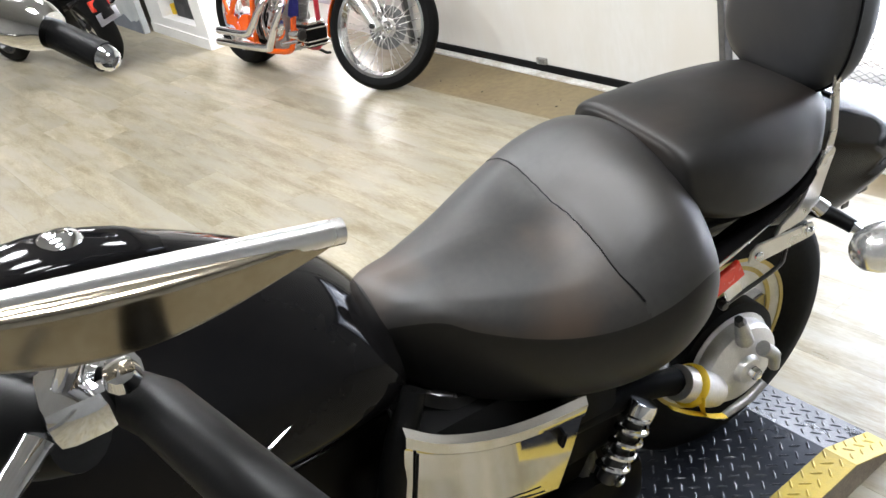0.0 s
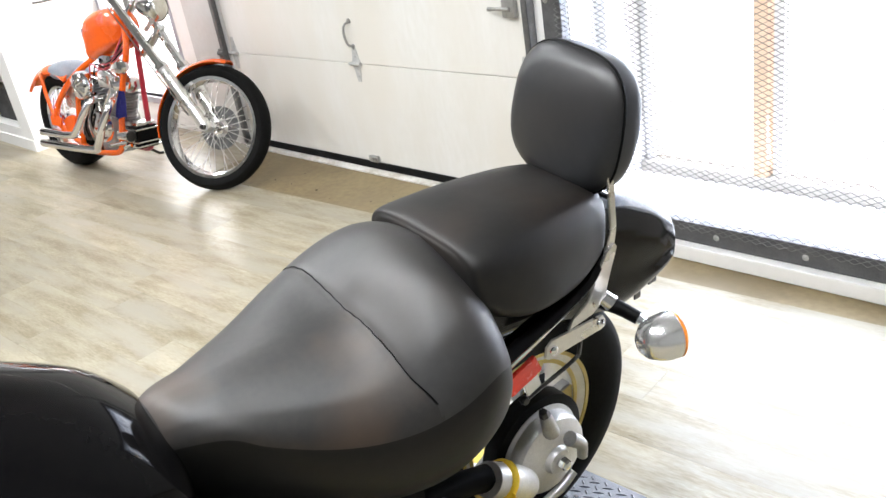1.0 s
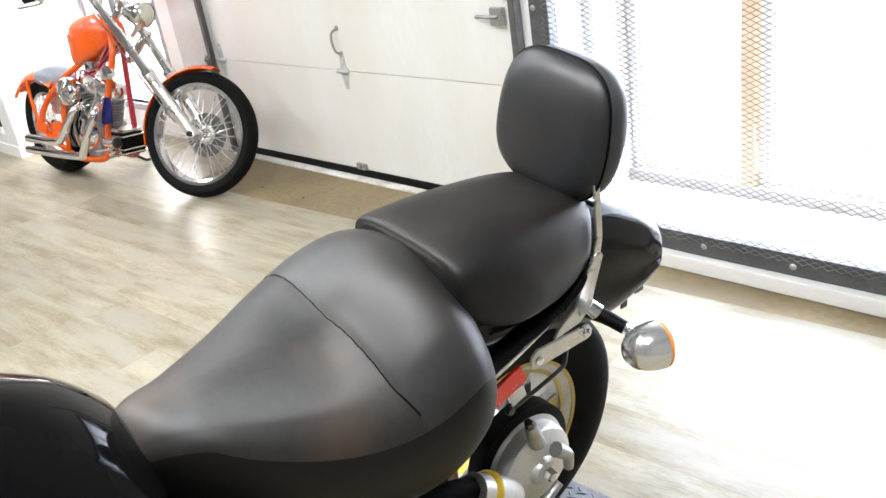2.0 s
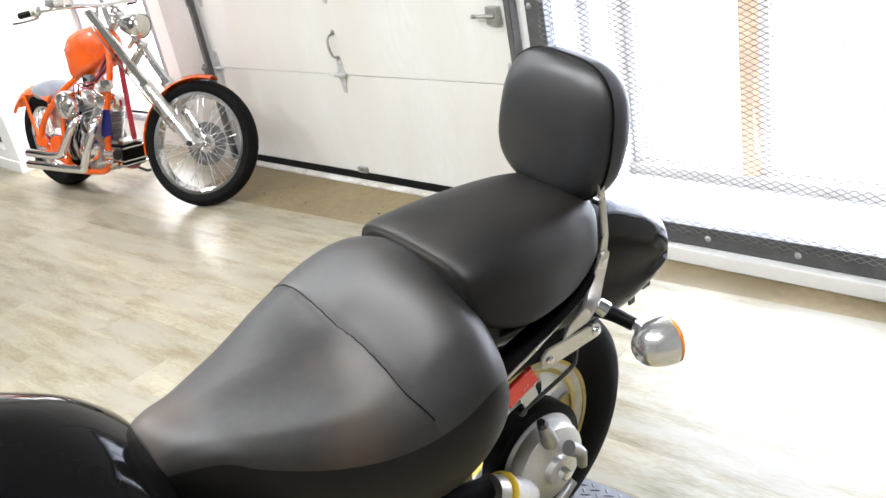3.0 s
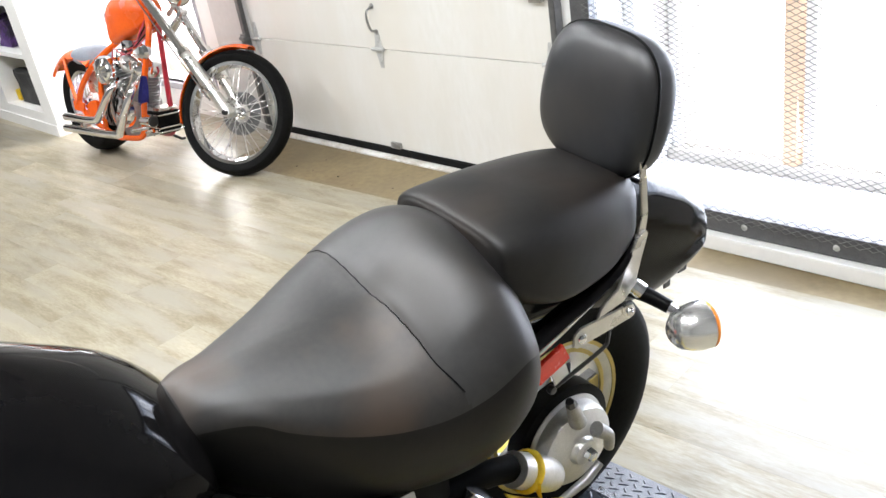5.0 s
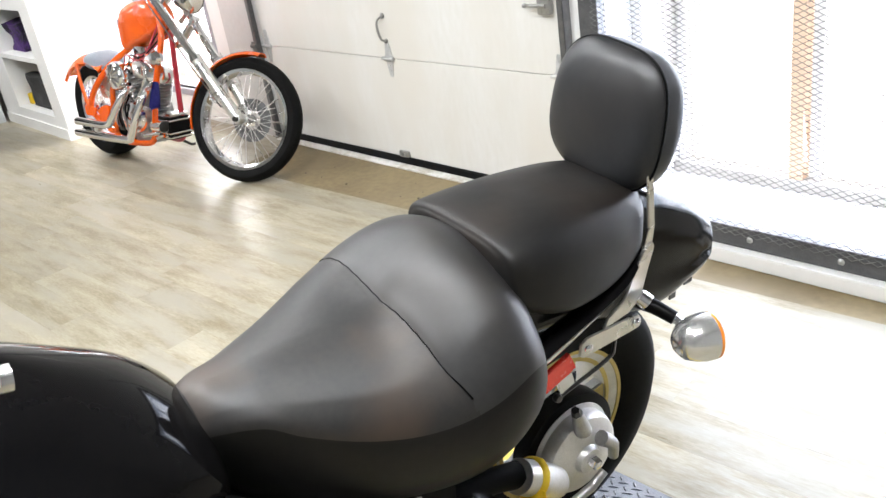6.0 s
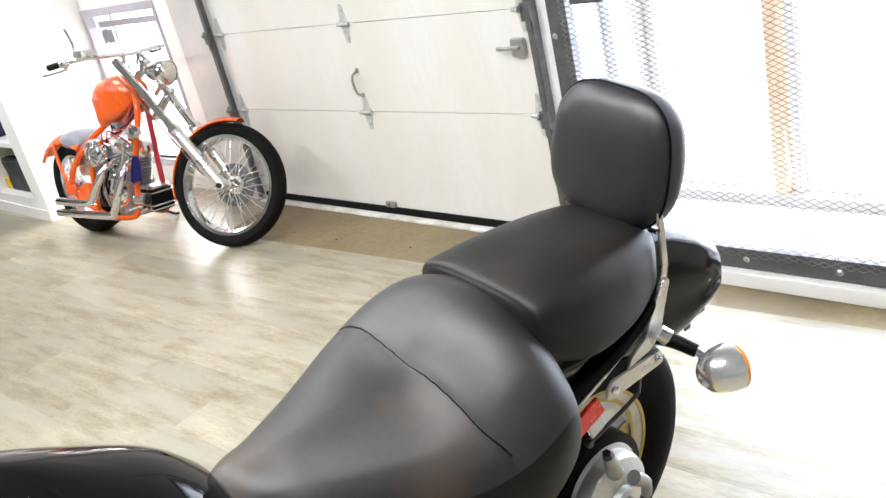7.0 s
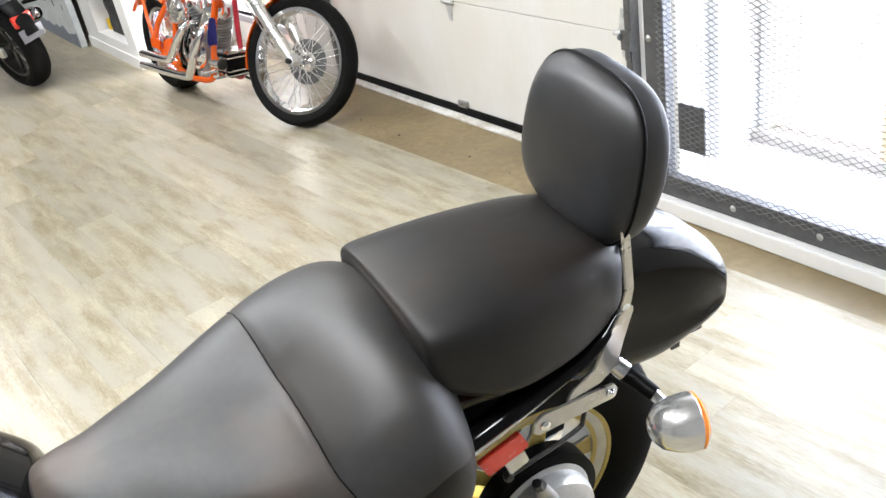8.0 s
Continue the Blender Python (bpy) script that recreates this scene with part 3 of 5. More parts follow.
# the mesh itself: zigzag strands that touch at the knots
bm = bmesh.new()
DX, DZ = 0.0440, 0.0106
x_from, x_to, z_from, z_to = 1.50, BAY_R - 0.05, 0.122, 1.73
rows = int((z_to - z_from) / DZ)
cols = int((x_to - x_from) / (DX / 2))
for r in range(rows):
    z = z_from + r * DZ
    prev = None
    for c in range(cols + 1):
        up_down = ((c + r) % 2) * 2 - 1
        x = x_from + c * DX / 2
        zc = z + up_down * DZ * 0.46
        yc = SY - 0.005 + (0.002 if up_down > 0 else -0.002)
        cur = [bm.verts.new((x, yc - 0.0013, zc - 0.00112)), bm.verts.new((x, yc + 0.0013, zc - 0.0005)), bm.verts.new((x, yc, zc + 0.0013))]
        if prev:
            for j in range(3):
                bm.faces.new((prev[j], prev[(j + 1) % 3], cur[(j + 1) % 3], cur[j]))
        prev = cur
ob = part("expanded_mesh", bm, MESHWIRE, screen, "grey expanded metal mesh", smooth=False)
ob["kind"] = "stuff"

# high-bay lamps over the room
for x, y, _ in LAMPS:
    c = thing("ceiling_light", Matrix.Translation((x, y, 3.1)), "round white high-bay ceiling lamp", "ceiling light", "ceiling lights")
    part("housing", turned([(0, -0.002), (0.05, -0.002), (0.06, -0.06), (0.16, -0.12), (0.215, -0.20), (0.22, -0.225), (0.205, -0.222), (0.15, -0.14), (0, -0.10)], Matrix(), 32), CASTALU, c)
    part("diffuser", turned([(0, -0.222), (0.18, -0.222), (0.195, -0.218), (0.195, -0.205), (0, -0.205)], Matrix(), 32), TUBEGLOW, c)

# ---- the tread-plate ramp under the cruiser ----
RX0, RX1, RY0, RY1, RFOLD, RH = 2.17, 2.825, -3.95, -1.436, -1.615, 0.080
YB = 0.080
ramp = thing("tread_plate_ramp", Matrix(), "dark diamond tread-plate ramp with yellow painted edges on the floor", "ramp")
bm = bmesh.new()
prof = [(RY0, 0.0), (RY0 + 0.175, RH), (RFOLD, RH), (RFOLD + 0.012, RH - 0.002), (RY1, 0.006), (RY1, 0.0)]
sides = [[bm.verts.new((x, y, z)) for y, z in prof] for x in (RX0 + 0.003, RX1 - 0.003)]
for i in range(len(prof)):
    j = (i + 1) % len(prof)
    bm.faces.new((sides[0][i], sides[1][i], sides[1][j], sides[0][j]))
bm.faces.new(sides[0])
bm.faces.new(sides[1][::-1])
bmesh.ops.recalc_face_normals(bm, faces=bm.faces)
part("slab", bm, RAMPEDGE, ramp, "worn brown side of the ramp slab", smooth=False)


def ramp_z(y):
    if y > RFOLD:
        return RH + (0.006 - RH) * (y - RFOLD) / (RY1 - RFOLD)
    return RH if y > RY0 + 0.175 else RH * (y - RY0) / 0.175


def skin(name, x0, x1, mat, label):
    bm = bmesh.new()
    rows = [[bm.verts.new((x, y, ramp_z(y) + dz)) for y in (RY0, RY0 + 0.175, RFOLD, RY1)] for x, dz in ((x0, 0.001), (x0, 0.004), (x1, 0.004), (x1, 0.001))]
    for a, b in zip(rows, rows[1:]):
        for i in range(3):
            bm.faces.new((a[i], a[i + 1], b[i + 1], b[i]))
    bmesh.ops.recalc_face_normals(bm, faces=bm.faces)
    sheet = part(name, bm, mat, ramp, label, smooth=False)
    # raised lugs on a lattice set diagonally to the edges, turned by a right angle from one to the next
    bm = bmesh.new()
    step, hl, hw, h = 0.0300, 0.0155, 0.0034, 0.0030
    d45 = math.sqrt(0.5)
    reach = int(2.4 / step)
    for i in range(-reach, reach):
        for j in range(-reach, reach):
            x, y = 2.5 + (i - j) * step * d45, (RY0 + RY1) / 2 + (i + j) * step * d45
            if not (x0 + 0.009 < x < x1 - 0.009 and RY0 + 0.015 < y < RY1 - 0.012) or abs(y - RFOLD) < 0.013:
                continue
            slope = 0.0 if y < RFOLD else (0.006 - RH) / (RY1 - RFOLD)
            ux, uy = (d45, d45) if (i + j) % 2 else (-d45, d45)
            pts = [(-hl, 0, 0.0), (-hl * 0.45, -hw, 0), (hl * 0.45, -hw, 0), (hl, 0, 0), (hl * 0.45, hw, 0), (-hl * 0.45, hw, 0), (-hl * 0.5, 0, h), (hl * 0.5, 0, h)]
            vs = []
            for px_, py_, pz_ in pts:
                dx, dy = ux * px_ - uy * py_, uy * px_ + ux * py_
                vs.append(bm.verts.new((x + dx, y + dy, ramp_z(y) + 0.0041 + slope * dy + pz_)))
            for f in ((0, 1, 6), (1, 2, 7, 6), (2, 3, 7), (3, 4, 7), (4, 5, 6, 7), (5, 0, 6)):
                bm.faces.new([vs[q] for q in f])
    bmesh.ops.recalc_face_normals(bm, faces=bm.faces)
    ob = part("tread_relief", bm, mat, sheet, smooth=False)
    ob["kind"] = "stuff"


skin("tread_sheet", RX0 + YB, RX1 - YB, RUBBERPLATE, "dark grey diamond tread plate")
skin("yellow_edge", RX1 - YB, RX1, YELLOWPLATE, "yellow painted tread-plate edge")
skin("yellow_edge", RX0, RX0 + YB, YELLOWPLATE, "yellow painted tread-plate edge")

# ---- the black cruiser; x ahead of the rear axle, y to its left, z up from the ramp ----
BIKE = Matrix(((-0.1392, 0.9829, 0.1207, 2.506), (-0.9903, -0.1381, -0.0170, -1.744), (0.0, -0.1219, 0.9925, 0.0845), (0, 0, 0, 1)))
bike = thing("motorcycle", BIKE, "black cruiser motorcycle with chrome trim and vinyl seats", "motorcycle")


def cushion(stations, sides=48, top=2.5, low=2.2, steps=5, shape=None):
    """A padded shape along x: stations of (x, y centre, half width, top z, widest z, bottom z)."""
    a = smooth_line([s[:3] for s in stations], steps)
    b = smooth_line([s[3:] for s in stations], steps)
    rings = []
    for p, q in zip(a, b):
        x, yc, w = p
        zt, zs, zb = q
        ring = []
        for k in range(sides):
            t = 2 * math.pi * k / sides
            c, s = math.cos(t), math.sin(t)
            e = (top(x, c) if callable(top) else top) if s >= 0 else low
            y = yc + w * math.copysign(abs(c) ** (2 / e), c)
            z = zs + (zt - zs if s >= 0 else zs - zb) * math.copysign(abs(s) ** (2 / e), s)
            v = Vector((x, y, z))
            ring.append(shape(v, s) if shape else v)
        rings.append(ring)
    return loft(bmesh.new(), rings)


SEAM_X = 0.430
RIDER = [(0.803, 0, 0.029, 0.825, 0.805, 0.78), (0.794, 0, 0.057, 0.848, 0.80, 0.735), (0.757, 0, 0.081, 0.868, 0.78, 0.66), (0.688, 0.004, 0.118, 0.874, 0.755, 0.59), (0.59, 0.007, 0.173, 0.888, 0.73, 0.54),
         (0.48, 0.007, 0.223, 0.924, 0.705, 0.51), (0.38, 0.007, 0.251, 0.957, 0.69, 0.50), (0.30, 0.007, 0.256, 0.965, 0.69, 0.515), (0.245, 0.007, 0.241, 0.947, 0.695, 0.55), (0.21, 0.007, 0.206, 0.912, 0.70, 0.59), (0.19, 0.007, 0.154, 0.87, 0.705, 0.63), (0.183, 0.007, 0.089, 0.83, 0.71, 0.66)]


def seam_reach(y):
    return max(0.0, 1 - (abs(y) / (0.262 if y > 0 else 0.17)) ** 4)


def seam_at(y):
    return SEAM_X - 0.085 * y - 3.0 * max(0.0, y - 0.17) ** 2


def rider_shape(v, s):
    """The bucket with its cross seam and two dimples; behind the seam the panel climbs to the rear rim."""
    if s > 0:
        d = v.x - seam_at(v.y)
        reach = seam_reach(v.y)
        fore = (v.x - 0.44) / (0.125 if v.x > 0.44 else 0.098)
        side = abs(v.y - 0.06) / (0.165 if v.y > 0.06 else 0.118)
        v.z -= 0.046 * math.exp(-fore ** 2 - side ** 3)
        v.z -= 0.0026 * math.exp(-(d / 0.006) ** 2) * reach
        if d < 0:
            v.z += 0.0016 * math.exp(d / 0.06) * reach
        for y in (0.035, 0.195):
            v.z -= 0.0065 * math.exp(-((v.y - y) / 0.032) ** 2 - (d / 0.032) ** 2)
        v.z -= 0.002 * math.exp(-((v.x - 0.705) / 0.030) ** 2)
    return v


# height of the roll where the top panel turns into the skirt, on the side-stand side
ROLL = [(0.183, 0.71, 0), (0.21, 0.735, 0), (0.245, 0.757, 0), (0.28, 0.764, 0), (0.36, 0.742, 0), (0.45, 0.740, 0), (0.56, 0.756, 0), (0.65, 0.786, 0), (0.70, 0.818, 0), (0.757, 0.815, 0), (0.803, 0.806, 0)]
ROLL_FINE = smooth_line(ROLL, 8)
RIDER_FINE = list(zip(smooth_line([s[:3] for s in RIDER], 18), smooth_line([s[3:] for s in RIDER], 18)))


def roll_height(x):
    for p, q in zip(ROLL_FINE, ROLL_FINE[1:]):
        if p.x <= x <= q.x:
            return p.y + (q.y - p.y) * (x - p.x) / max(1e-6, q.x - p.x)
    return ROLL[0][1] if x < ROLL[0][0] else ROLL[-1][1]


NEAR_E = 1.66


def rider_ring(p, q, sides=128):
    """One cross section of the rider seat."""
    x, yc, w = p
    top, far, low = q
    ring = []
    for k in range(sides):
        t = 2 * math.pi * k / sides
        c, s = math.cos(t), math.sin(t)
        z0 = roll_height(x) if c > 0 else far
        z0 = min(z0, top - 0.012)
        blend = min(1.0, abs(c) * 3)
        z0 = z0 * blend + min(far, top - 0.012) * (1 - blend)
        e = (2.3 if c <= 0 else NEAR_E) if s >= 0 else 2.5
        y = yc + w * math.copysign(abs(c) ** (2 / e), c)
        z = z0 + (top - z0 if s >= 0 else z0 - low) * math.copysign(abs(s) ** (2 / e), s)
        ring.append(rider_shape(Vector((x, y, z)), s))
    for _ in range(30):
        soft = list(ring)
        for k in range(-22, 14):
            soft[k % sides] = ring[k % sides] * 0.5 + (ring[(k - 1) % sides] + ring[(k + 1) % sides]) * 0.25
        ring = soft
    return ring


seat = part("rider_seat", loft(bmesh.new(), [rider_ring(p, q) for p, q in RIDER_FINE]), SHADEDSKIRT, bike, "black vinyl rider seat with worn lit seating panel, shaded skirt, cross seam and dimples")
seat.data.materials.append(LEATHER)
seat.data.materials.append(LITWORNPANEL)
# light on the top and shade on the skirt are painted by material
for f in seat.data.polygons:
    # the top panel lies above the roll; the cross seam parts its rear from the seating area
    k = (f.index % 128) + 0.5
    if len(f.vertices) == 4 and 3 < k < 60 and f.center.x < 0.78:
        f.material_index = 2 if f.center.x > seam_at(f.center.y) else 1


def crown(x, y):
    """The height of the rider seat's upper side before it is dished."""
    for (a, p), (c, q) in zip(RIDER_FINE, RIDER_FINE[1:]):
        if c.x <= x <= a.x:
            f = (a.x - x) / max(1e-6, a.x - c.x)
            mid, half = a.lerp(c, f), p.lerp(q, f)
            k = min(1.0, abs(y - mid.y) / mid.z)
            z0 = roll_height(x) if y > mid.y else half.y
            e = NEAR_E if y > mid.y else 2.3
            return z0 + (half.x - z0) * (1 - k ** e) ** (1 / e)


seam_line = []
for k in range(61):
    y = -0.15 + 0.388 * k / 60
    v = rider_shape(Vector((seam_at(y), y, crown(seam_at(y), y))), 1)
    seam_line.append(v + Vector((0, 0.0002, 0.0006)))
part("seam", bar(seam_line, 0.0013, 6), BLACKPLASTIC, seat, "stitched cross seam")
PILLION = [(0.247, 0, 0.09, 0.938, 0.920, 0.90), (0.243, 0, 0.135, 0.951, 0.905, 0.86), (0.222, 0, 0.166, 0.963, 0.875, 0.81), (0.12, 0, 0.176, 0.967, 0.815, 0.762), (0.0, 0, 0.162, 0.959, 0.805, 0.748),
           (-0.08, 0, 0.142, 0.948, 0.81, 0.762), (-0.13, 0, 0.120, 0.930, 0.825, 0.78), (-0.155, 0, 0.085, 0.90, 0.83, 0.79), (-0.162, 0, 0.04, 0.88, 0.85, 0.825)]


def pillion_power(x, c):
    return 2.9 if c <= 0 else 4.2


part("pillion_seat", cushion(PILLION, 96, pillion_power, 3.0, 10), GRAINED, bike, "black vinyl pillion seat")

# backrest
def pad_shape(v, s):
    v.y *= 1 - (0.60 if v.y > 0 else 0.40) * v.z if v.z > 0 else 1 - 0.20 * v.z
    v.x -= 0.30 * v.y * v.y + (0.45 * v.z * v.z if v.x > 0 else 0.0)
    if v.z < 0 and v.x < 0:
        v.x *= 1 + 2.2 * v.z
    return v


PADM = pose(-0.130, 0.010, 1.054, -4, -10, 0)
PAD_E = 3.1
bm = cushion([(0.0350, 0, 0.03, 0.03, 0, -0.03), (0.0342, 0, 0.070, 0.067, 0, -0.067), (0.0320, 0, 0.100, 0.095, 0, -0.095), (0.0275, 0, 0.119, 0.113, 0, -0.113), (0.019, 0, 0.134, 0.127, 0, -0.127), (0.010, 0, 0.1425, 0.135, 0, -0.135), (0.004, 0, 0.144, 0.1365, 0, -0.1365), (0.0, 0, 0.141, 0.1335, 0, -0.1335),
              (-0.004, 0, 0.145, 0.137, 0, -0.137), (-0.040, 0, 0.145, 0.137, 0, -0.137), (-0.055, 0, 0.133, 0.126, 0, -0.126), (-0.060, 0, 0.08, 0.08, 0, -0.08)], 96, PAD_E, PAD_E, 6, pad_shape)
bm.transform(PADM)
rest = part("backrest", bm, PADVINYL, bike, "rounded black vinyl backrest pad")
ring = []
for k in range(72):
    t = 2 * math.pi * k / 72
    c, s = math.cos(t), math.sin(t)
    v = Vector((0.002, 0.1450 * math.copysign(abs(c) ** (2 / PAD_E), c), 0.1375 * math.copysign(abs(s) ** (2 / PAD_E), s)))
    ring.append(PADM @ pad_shape(v, s))
part("piping", bar(ring, 0.0032, 8, 0, True), BLACKPLASTIC, rest)

# sissy bar: a flat chrome upright each side, bracket plates, cross bar
for sy in (1, -1):
    y = 0.026 + sy * 0.112
    flat = Matrix.Translation((0, y + 0.003, 0)) @ Matrix.Rotation(radians(90), 4, "X")
    strap = plate([(-0.110, 0.985), (-0.128, 0.980), (-0.141, 0.850), (-0.132, 0.795), (-0.106, 0.790), (-0.123, 0.853)], 0.006, flat, 0.0015)
    part("sissy_bar", strap, BRUSHED, bike, "flat chrome sissy bar strap")
    leaf = plate([(-0.139, 0.812), (-0.120, 0.752), (-0.106, 0.700), (-0.070, 0.678), (0.0, 0.672), (-0.012, 0.694), (-0.057, 0.716), (-0.074, 0.752), (-0.108, 0.812), (-0.130, 0.822)], 0.007, Matrix.Translation((0, 0.0045 * sy, 0)) @ flat, 0.002)
    part("sissy_foot", leaf, BRUSHED, bike, "tapered chrome sissy bar foot")
    pl = plate([(0.066, 0.668), (0.069, 0.644), (0.058, 0.634), (-0.095, 0.632), (-0.106, 0.650), (-0.095, 0.668), (0.05, 0.680)], 0.006, Matrix.Translation((0, 0.009 * sy, 0)) @ flat, 0.002)
    bracket = part("bracket_plate", pl, BRUSHED, bike, "chrome side bracket with two bolts")
    for bx, bz in ((0.048, 0.655), (-0.088, 0.650)):
        part("bolt", turned([(0, 0.008), (0.006, 0.007), (0.010, 0.004), (0.011, -0.001)], axis((bx, y + 0.003 + sy * 0.0095, bz), (bx, y + sy, bz)), 14), CHROME, bracket)
part("cross_bar", bar([(-0.150, -0.075, 0.905), (-0.150, 0.112, 0.905)], 0.007, 10), CHROME, bike)
part("fender_rail", bar([(-0.02, 0.142, 0.735), (0.08, 0.148, 0.708), (0.20, 0.150, 0.672), (0.30, 0.150, 0.645)], [0.008, 0.009, 0.009, 0.008], 10, 4), CHROME, bike, "chrome fender rail")
part("hook_rod", bar([(-0.045, 0.135, 0.670), (-0.040, 0.137, 0.605), (-0.018, 0.138, 0.583), (0.112, 0.138, 0.560)], 0.0045, 8, 4), BLACKMETAL, bike, "thin black rod")
part("rod_end", turned([(0, 0.008), (0.008, 0.007), (0.010, 0), (0.008, -0.007), (0, -0.008)], axis((0.118, 0.138, 0.560), (0.118, 1, 0.560)), 16), BLACKMETAL, bike)
bm = plate([(0.090, -0.024), (0.175, -0.024), (0.180, 0.022), (0.095, 0.022)], 0.010, Matrix.Translation((0, 0.152, 0.674)) @ Matrix.Rotation(radians(90), 4, "X") @ Matrix.Rotation(radians(-17), 4, "Z"), 0.002)
part("side_reflector", bm, REDLENS, bike, "red rectangular reflector")
bm = plate([(0.09, -0.020), (0.13, -0.020), (0.13, 0.018), (0.09, 0.016)], 0.008, Matrix.Translation((0, 0.150, 0.632)) @ Matrix.Rotation(radians(90), 4, "X") @ Matrix.Rotation(radians(-17), 4, "Z"), 0.002)
part("reflector_tab", bm, CHROME, bike)

# turn signals
for sy in (1, -1):
    y0 = 0.045 * (1 - sy) * 0.5
    sig = part("turn_signal", bar([(-0.105, sy * 0.135, 0.690), (-0.118, sy * 0.17, 0.685), (-0.132, sy * 0.212, 0.672)], [0.017, 0.0155, 0.014], 14, 3), BLACKPLASTIC, bike, "turn signal on a black rubber stalk")
    part("collar", bar([(-0.101, sy * 0.142, 0.706), (-0.112, sy * 0.157, 0.692)], [0.017, 0.018], 14), CHROME, sig)
    part("stem", bar([(-0.131, sy * 0.210, 0.672), (-0.137, sy * 0.238, 0.662)], [0.0105, 0.009], 12), CHROME, sig)
    m = axis((-0.135, sy * 0.272, 0.655), (-1.135, sy * 0.62, 0.62))
    part("bullet_body", turned([(0, -0.056), (0.021, -0.051), (0.037, -0.037), (0.046, -0.013), (0.049, 0.008), (0.049, 0.020), (0.0465, 0.023)], m, 28), SIGNALCHROME, sig, "chrome bullet housing")
    part("lens", turned([(0.0475, 0.022), (0.0475, 0.027), (0.040, 0.034), (0.021, 0.039), (0, 0.040)], m, 28), AMBER, sig, "amber lens")

# rear fender with its tail lamp and plate bracket
FENDER = [(0.24, 0, 0.10, 0.80, 0.72, 0.66), (0.06, 0, 0.115, 0.835, 0.72, 0.64), (-0.12, 0, 0.124, 0.866, 0.690, 0.580), (-0.25, 0, 0.128, 0.846, 0.660, 0.560), (-0.335, 0, 0.127, 0.816, 0.650, 0.588), (-0.385, 0, 0.121, 0.786, 0.648, 0.606),
          (-0.416, 0, 0.111, 0.760, 0.648, 0.616), (-0.435, 0, 0.097, 0.736, 0.648, 0.624), (-0.446, 0, 0.078, 0.712, 0.648, 0.631), (-0.450, 0, 0.055, 0.690, 0.652, 0.636)]


def fender_shape(v, s):
    """A crown that turns down over a soft shoulder into flat sides."""
    side = abs(v.y + 0.035)
    if s >= 0 and side > 0.105:
        v.y -= math.copysign(min(0.006, (side - 0.105) * 0.4), v.y + 0.035)
    return v


part("rear_fender", cushion([(x, -0.035, w, a, b, c) for x, _, w, a, b, c in FENDER], 96, 2.9, 3.2, 8, fender_shape), FENDERPAINT, bike, "gloss black rear fender")
part("tail_lamp", turned([(0, 0.012), (0.012, 0.010), (0.018, 0.0), (0.018, -0.02)], axis((-0.432, 0.040, 0.645), (-1.2, 0.5, 0.75)), 16), REDLENS, bike, "small red tail lamp")
bm = boxed((-0.398, 0.040, 0.560), (-0.370, 0.045, 0.592), 0.002)
box(bm, (-0.343, 0.040, 0.540), (-0.322, 0.045, 0.576), 0.002)
box(bm, (-0.390, -0.10, 0.582), (-0.368, 0.044, 0.590), 0.002)
tube(bm, [(-0.37, 0.03, 0.602), (-0.345, 0.01, 0.64), (-0.33, 0.0, 0.70)], 0.012, 8)
tube(bm, [(-0.33, 0.035, 0.57), (-0.32, 0.01, 0.62), (-0.30, 0.0, 0.68)], 0.012, 8)
part("plate_bracket", bm, BLACKMETAL, bike, "black licence plate bracket", smooth=False)

# black side rails below the pillion
for sy in (1, -1):
    part("side_rail", bar([(0.30, sy * 0.135, 0.655), (0.12, sy * 0.14, 0.715), (-0.05, sy * 0.135, 0.755), (-0.12, sy * 0.125, 0.80)], [0.022, 0.026, 0.020, 0.012], 12, 4, False, 0.6), GLOSS, bike)

# rear wheel
WY = -0.045


def spin_frame(y, z):
    return Matrix.Translation((0, y, z)) @ Matrix.Rotation(radians(-90), 4, "X")


m = spin_frame(WY, 0.33)
wheel = part("rear_wheel", turned([(0.186, -0.060), (0.200, -0.062), (0.198, -0.050), (0.170, -0.040), (0.166, 0.0), (0.170, 0.040), (0.198, 0.050), (0.200, 0.062), (0.186, 0.060), (0.160, 0.046), (0.158, -0.046)], m, 64, True), SATINALU, bike, "cast wheel with yellow rim stripes")
tp = [(0.184, -0.056), (0.216, -0.075), (0.262, -0.082), (0.296, -0.078), (0.318, -0.062), (0.328, -0.030), (0.330, 0.0), (0.328, 0.030), (0.318, 0.062), (0.296, 0.078), (0.262, 0.082), (0.216, 0.075), (0.184, 0.056)]
tyre = part("tyre", turned(tp, m, 72), TYRE, wheel)
part("rim_stripe", turned([(0.2015, 0.0595), (0.2015, 0.0640), (0.188, 0.0635), (0.188, 0.0595)], m, 64, True), YELLOWPAINT, wheel, "yellow painted rim stripe")
part("rim_stripe", turned([(0.179, 0.047), (0.179, 0.0515), (0.160, 0.0515), (0.160, 0.047)], m, 64, True), YELLOWPAINT, wheel)
for i in range(5):
    t = radians(72 * i + 37)
    pl = plate([(0.055, -0.030), (0.12, -0.019), (0.168, -0.027), (0.168, 0.027), (0.12, 0.019), (0.055, 0.030)], 0.030, m @ Matrix.Rotation(t, 4, "Z") @ Matrix.Translation((0, 0, 0.012)), 0.004)
    part("spoke", pl, CASTALU, wheel)
    pl = plate([(0.075, -0.024), (0.12, -0.016), (0.158, -0.023), (0.158, 0.023), (0.12, 0.016), (0.075, 0.024)], 0.003, m @ Matrix.Rotation(t, 4, "Z") @ Matrix.Translation((0, 0, 0.0425)))
    part("spoke_panel", pl, YELLOWPAINT, wheel)
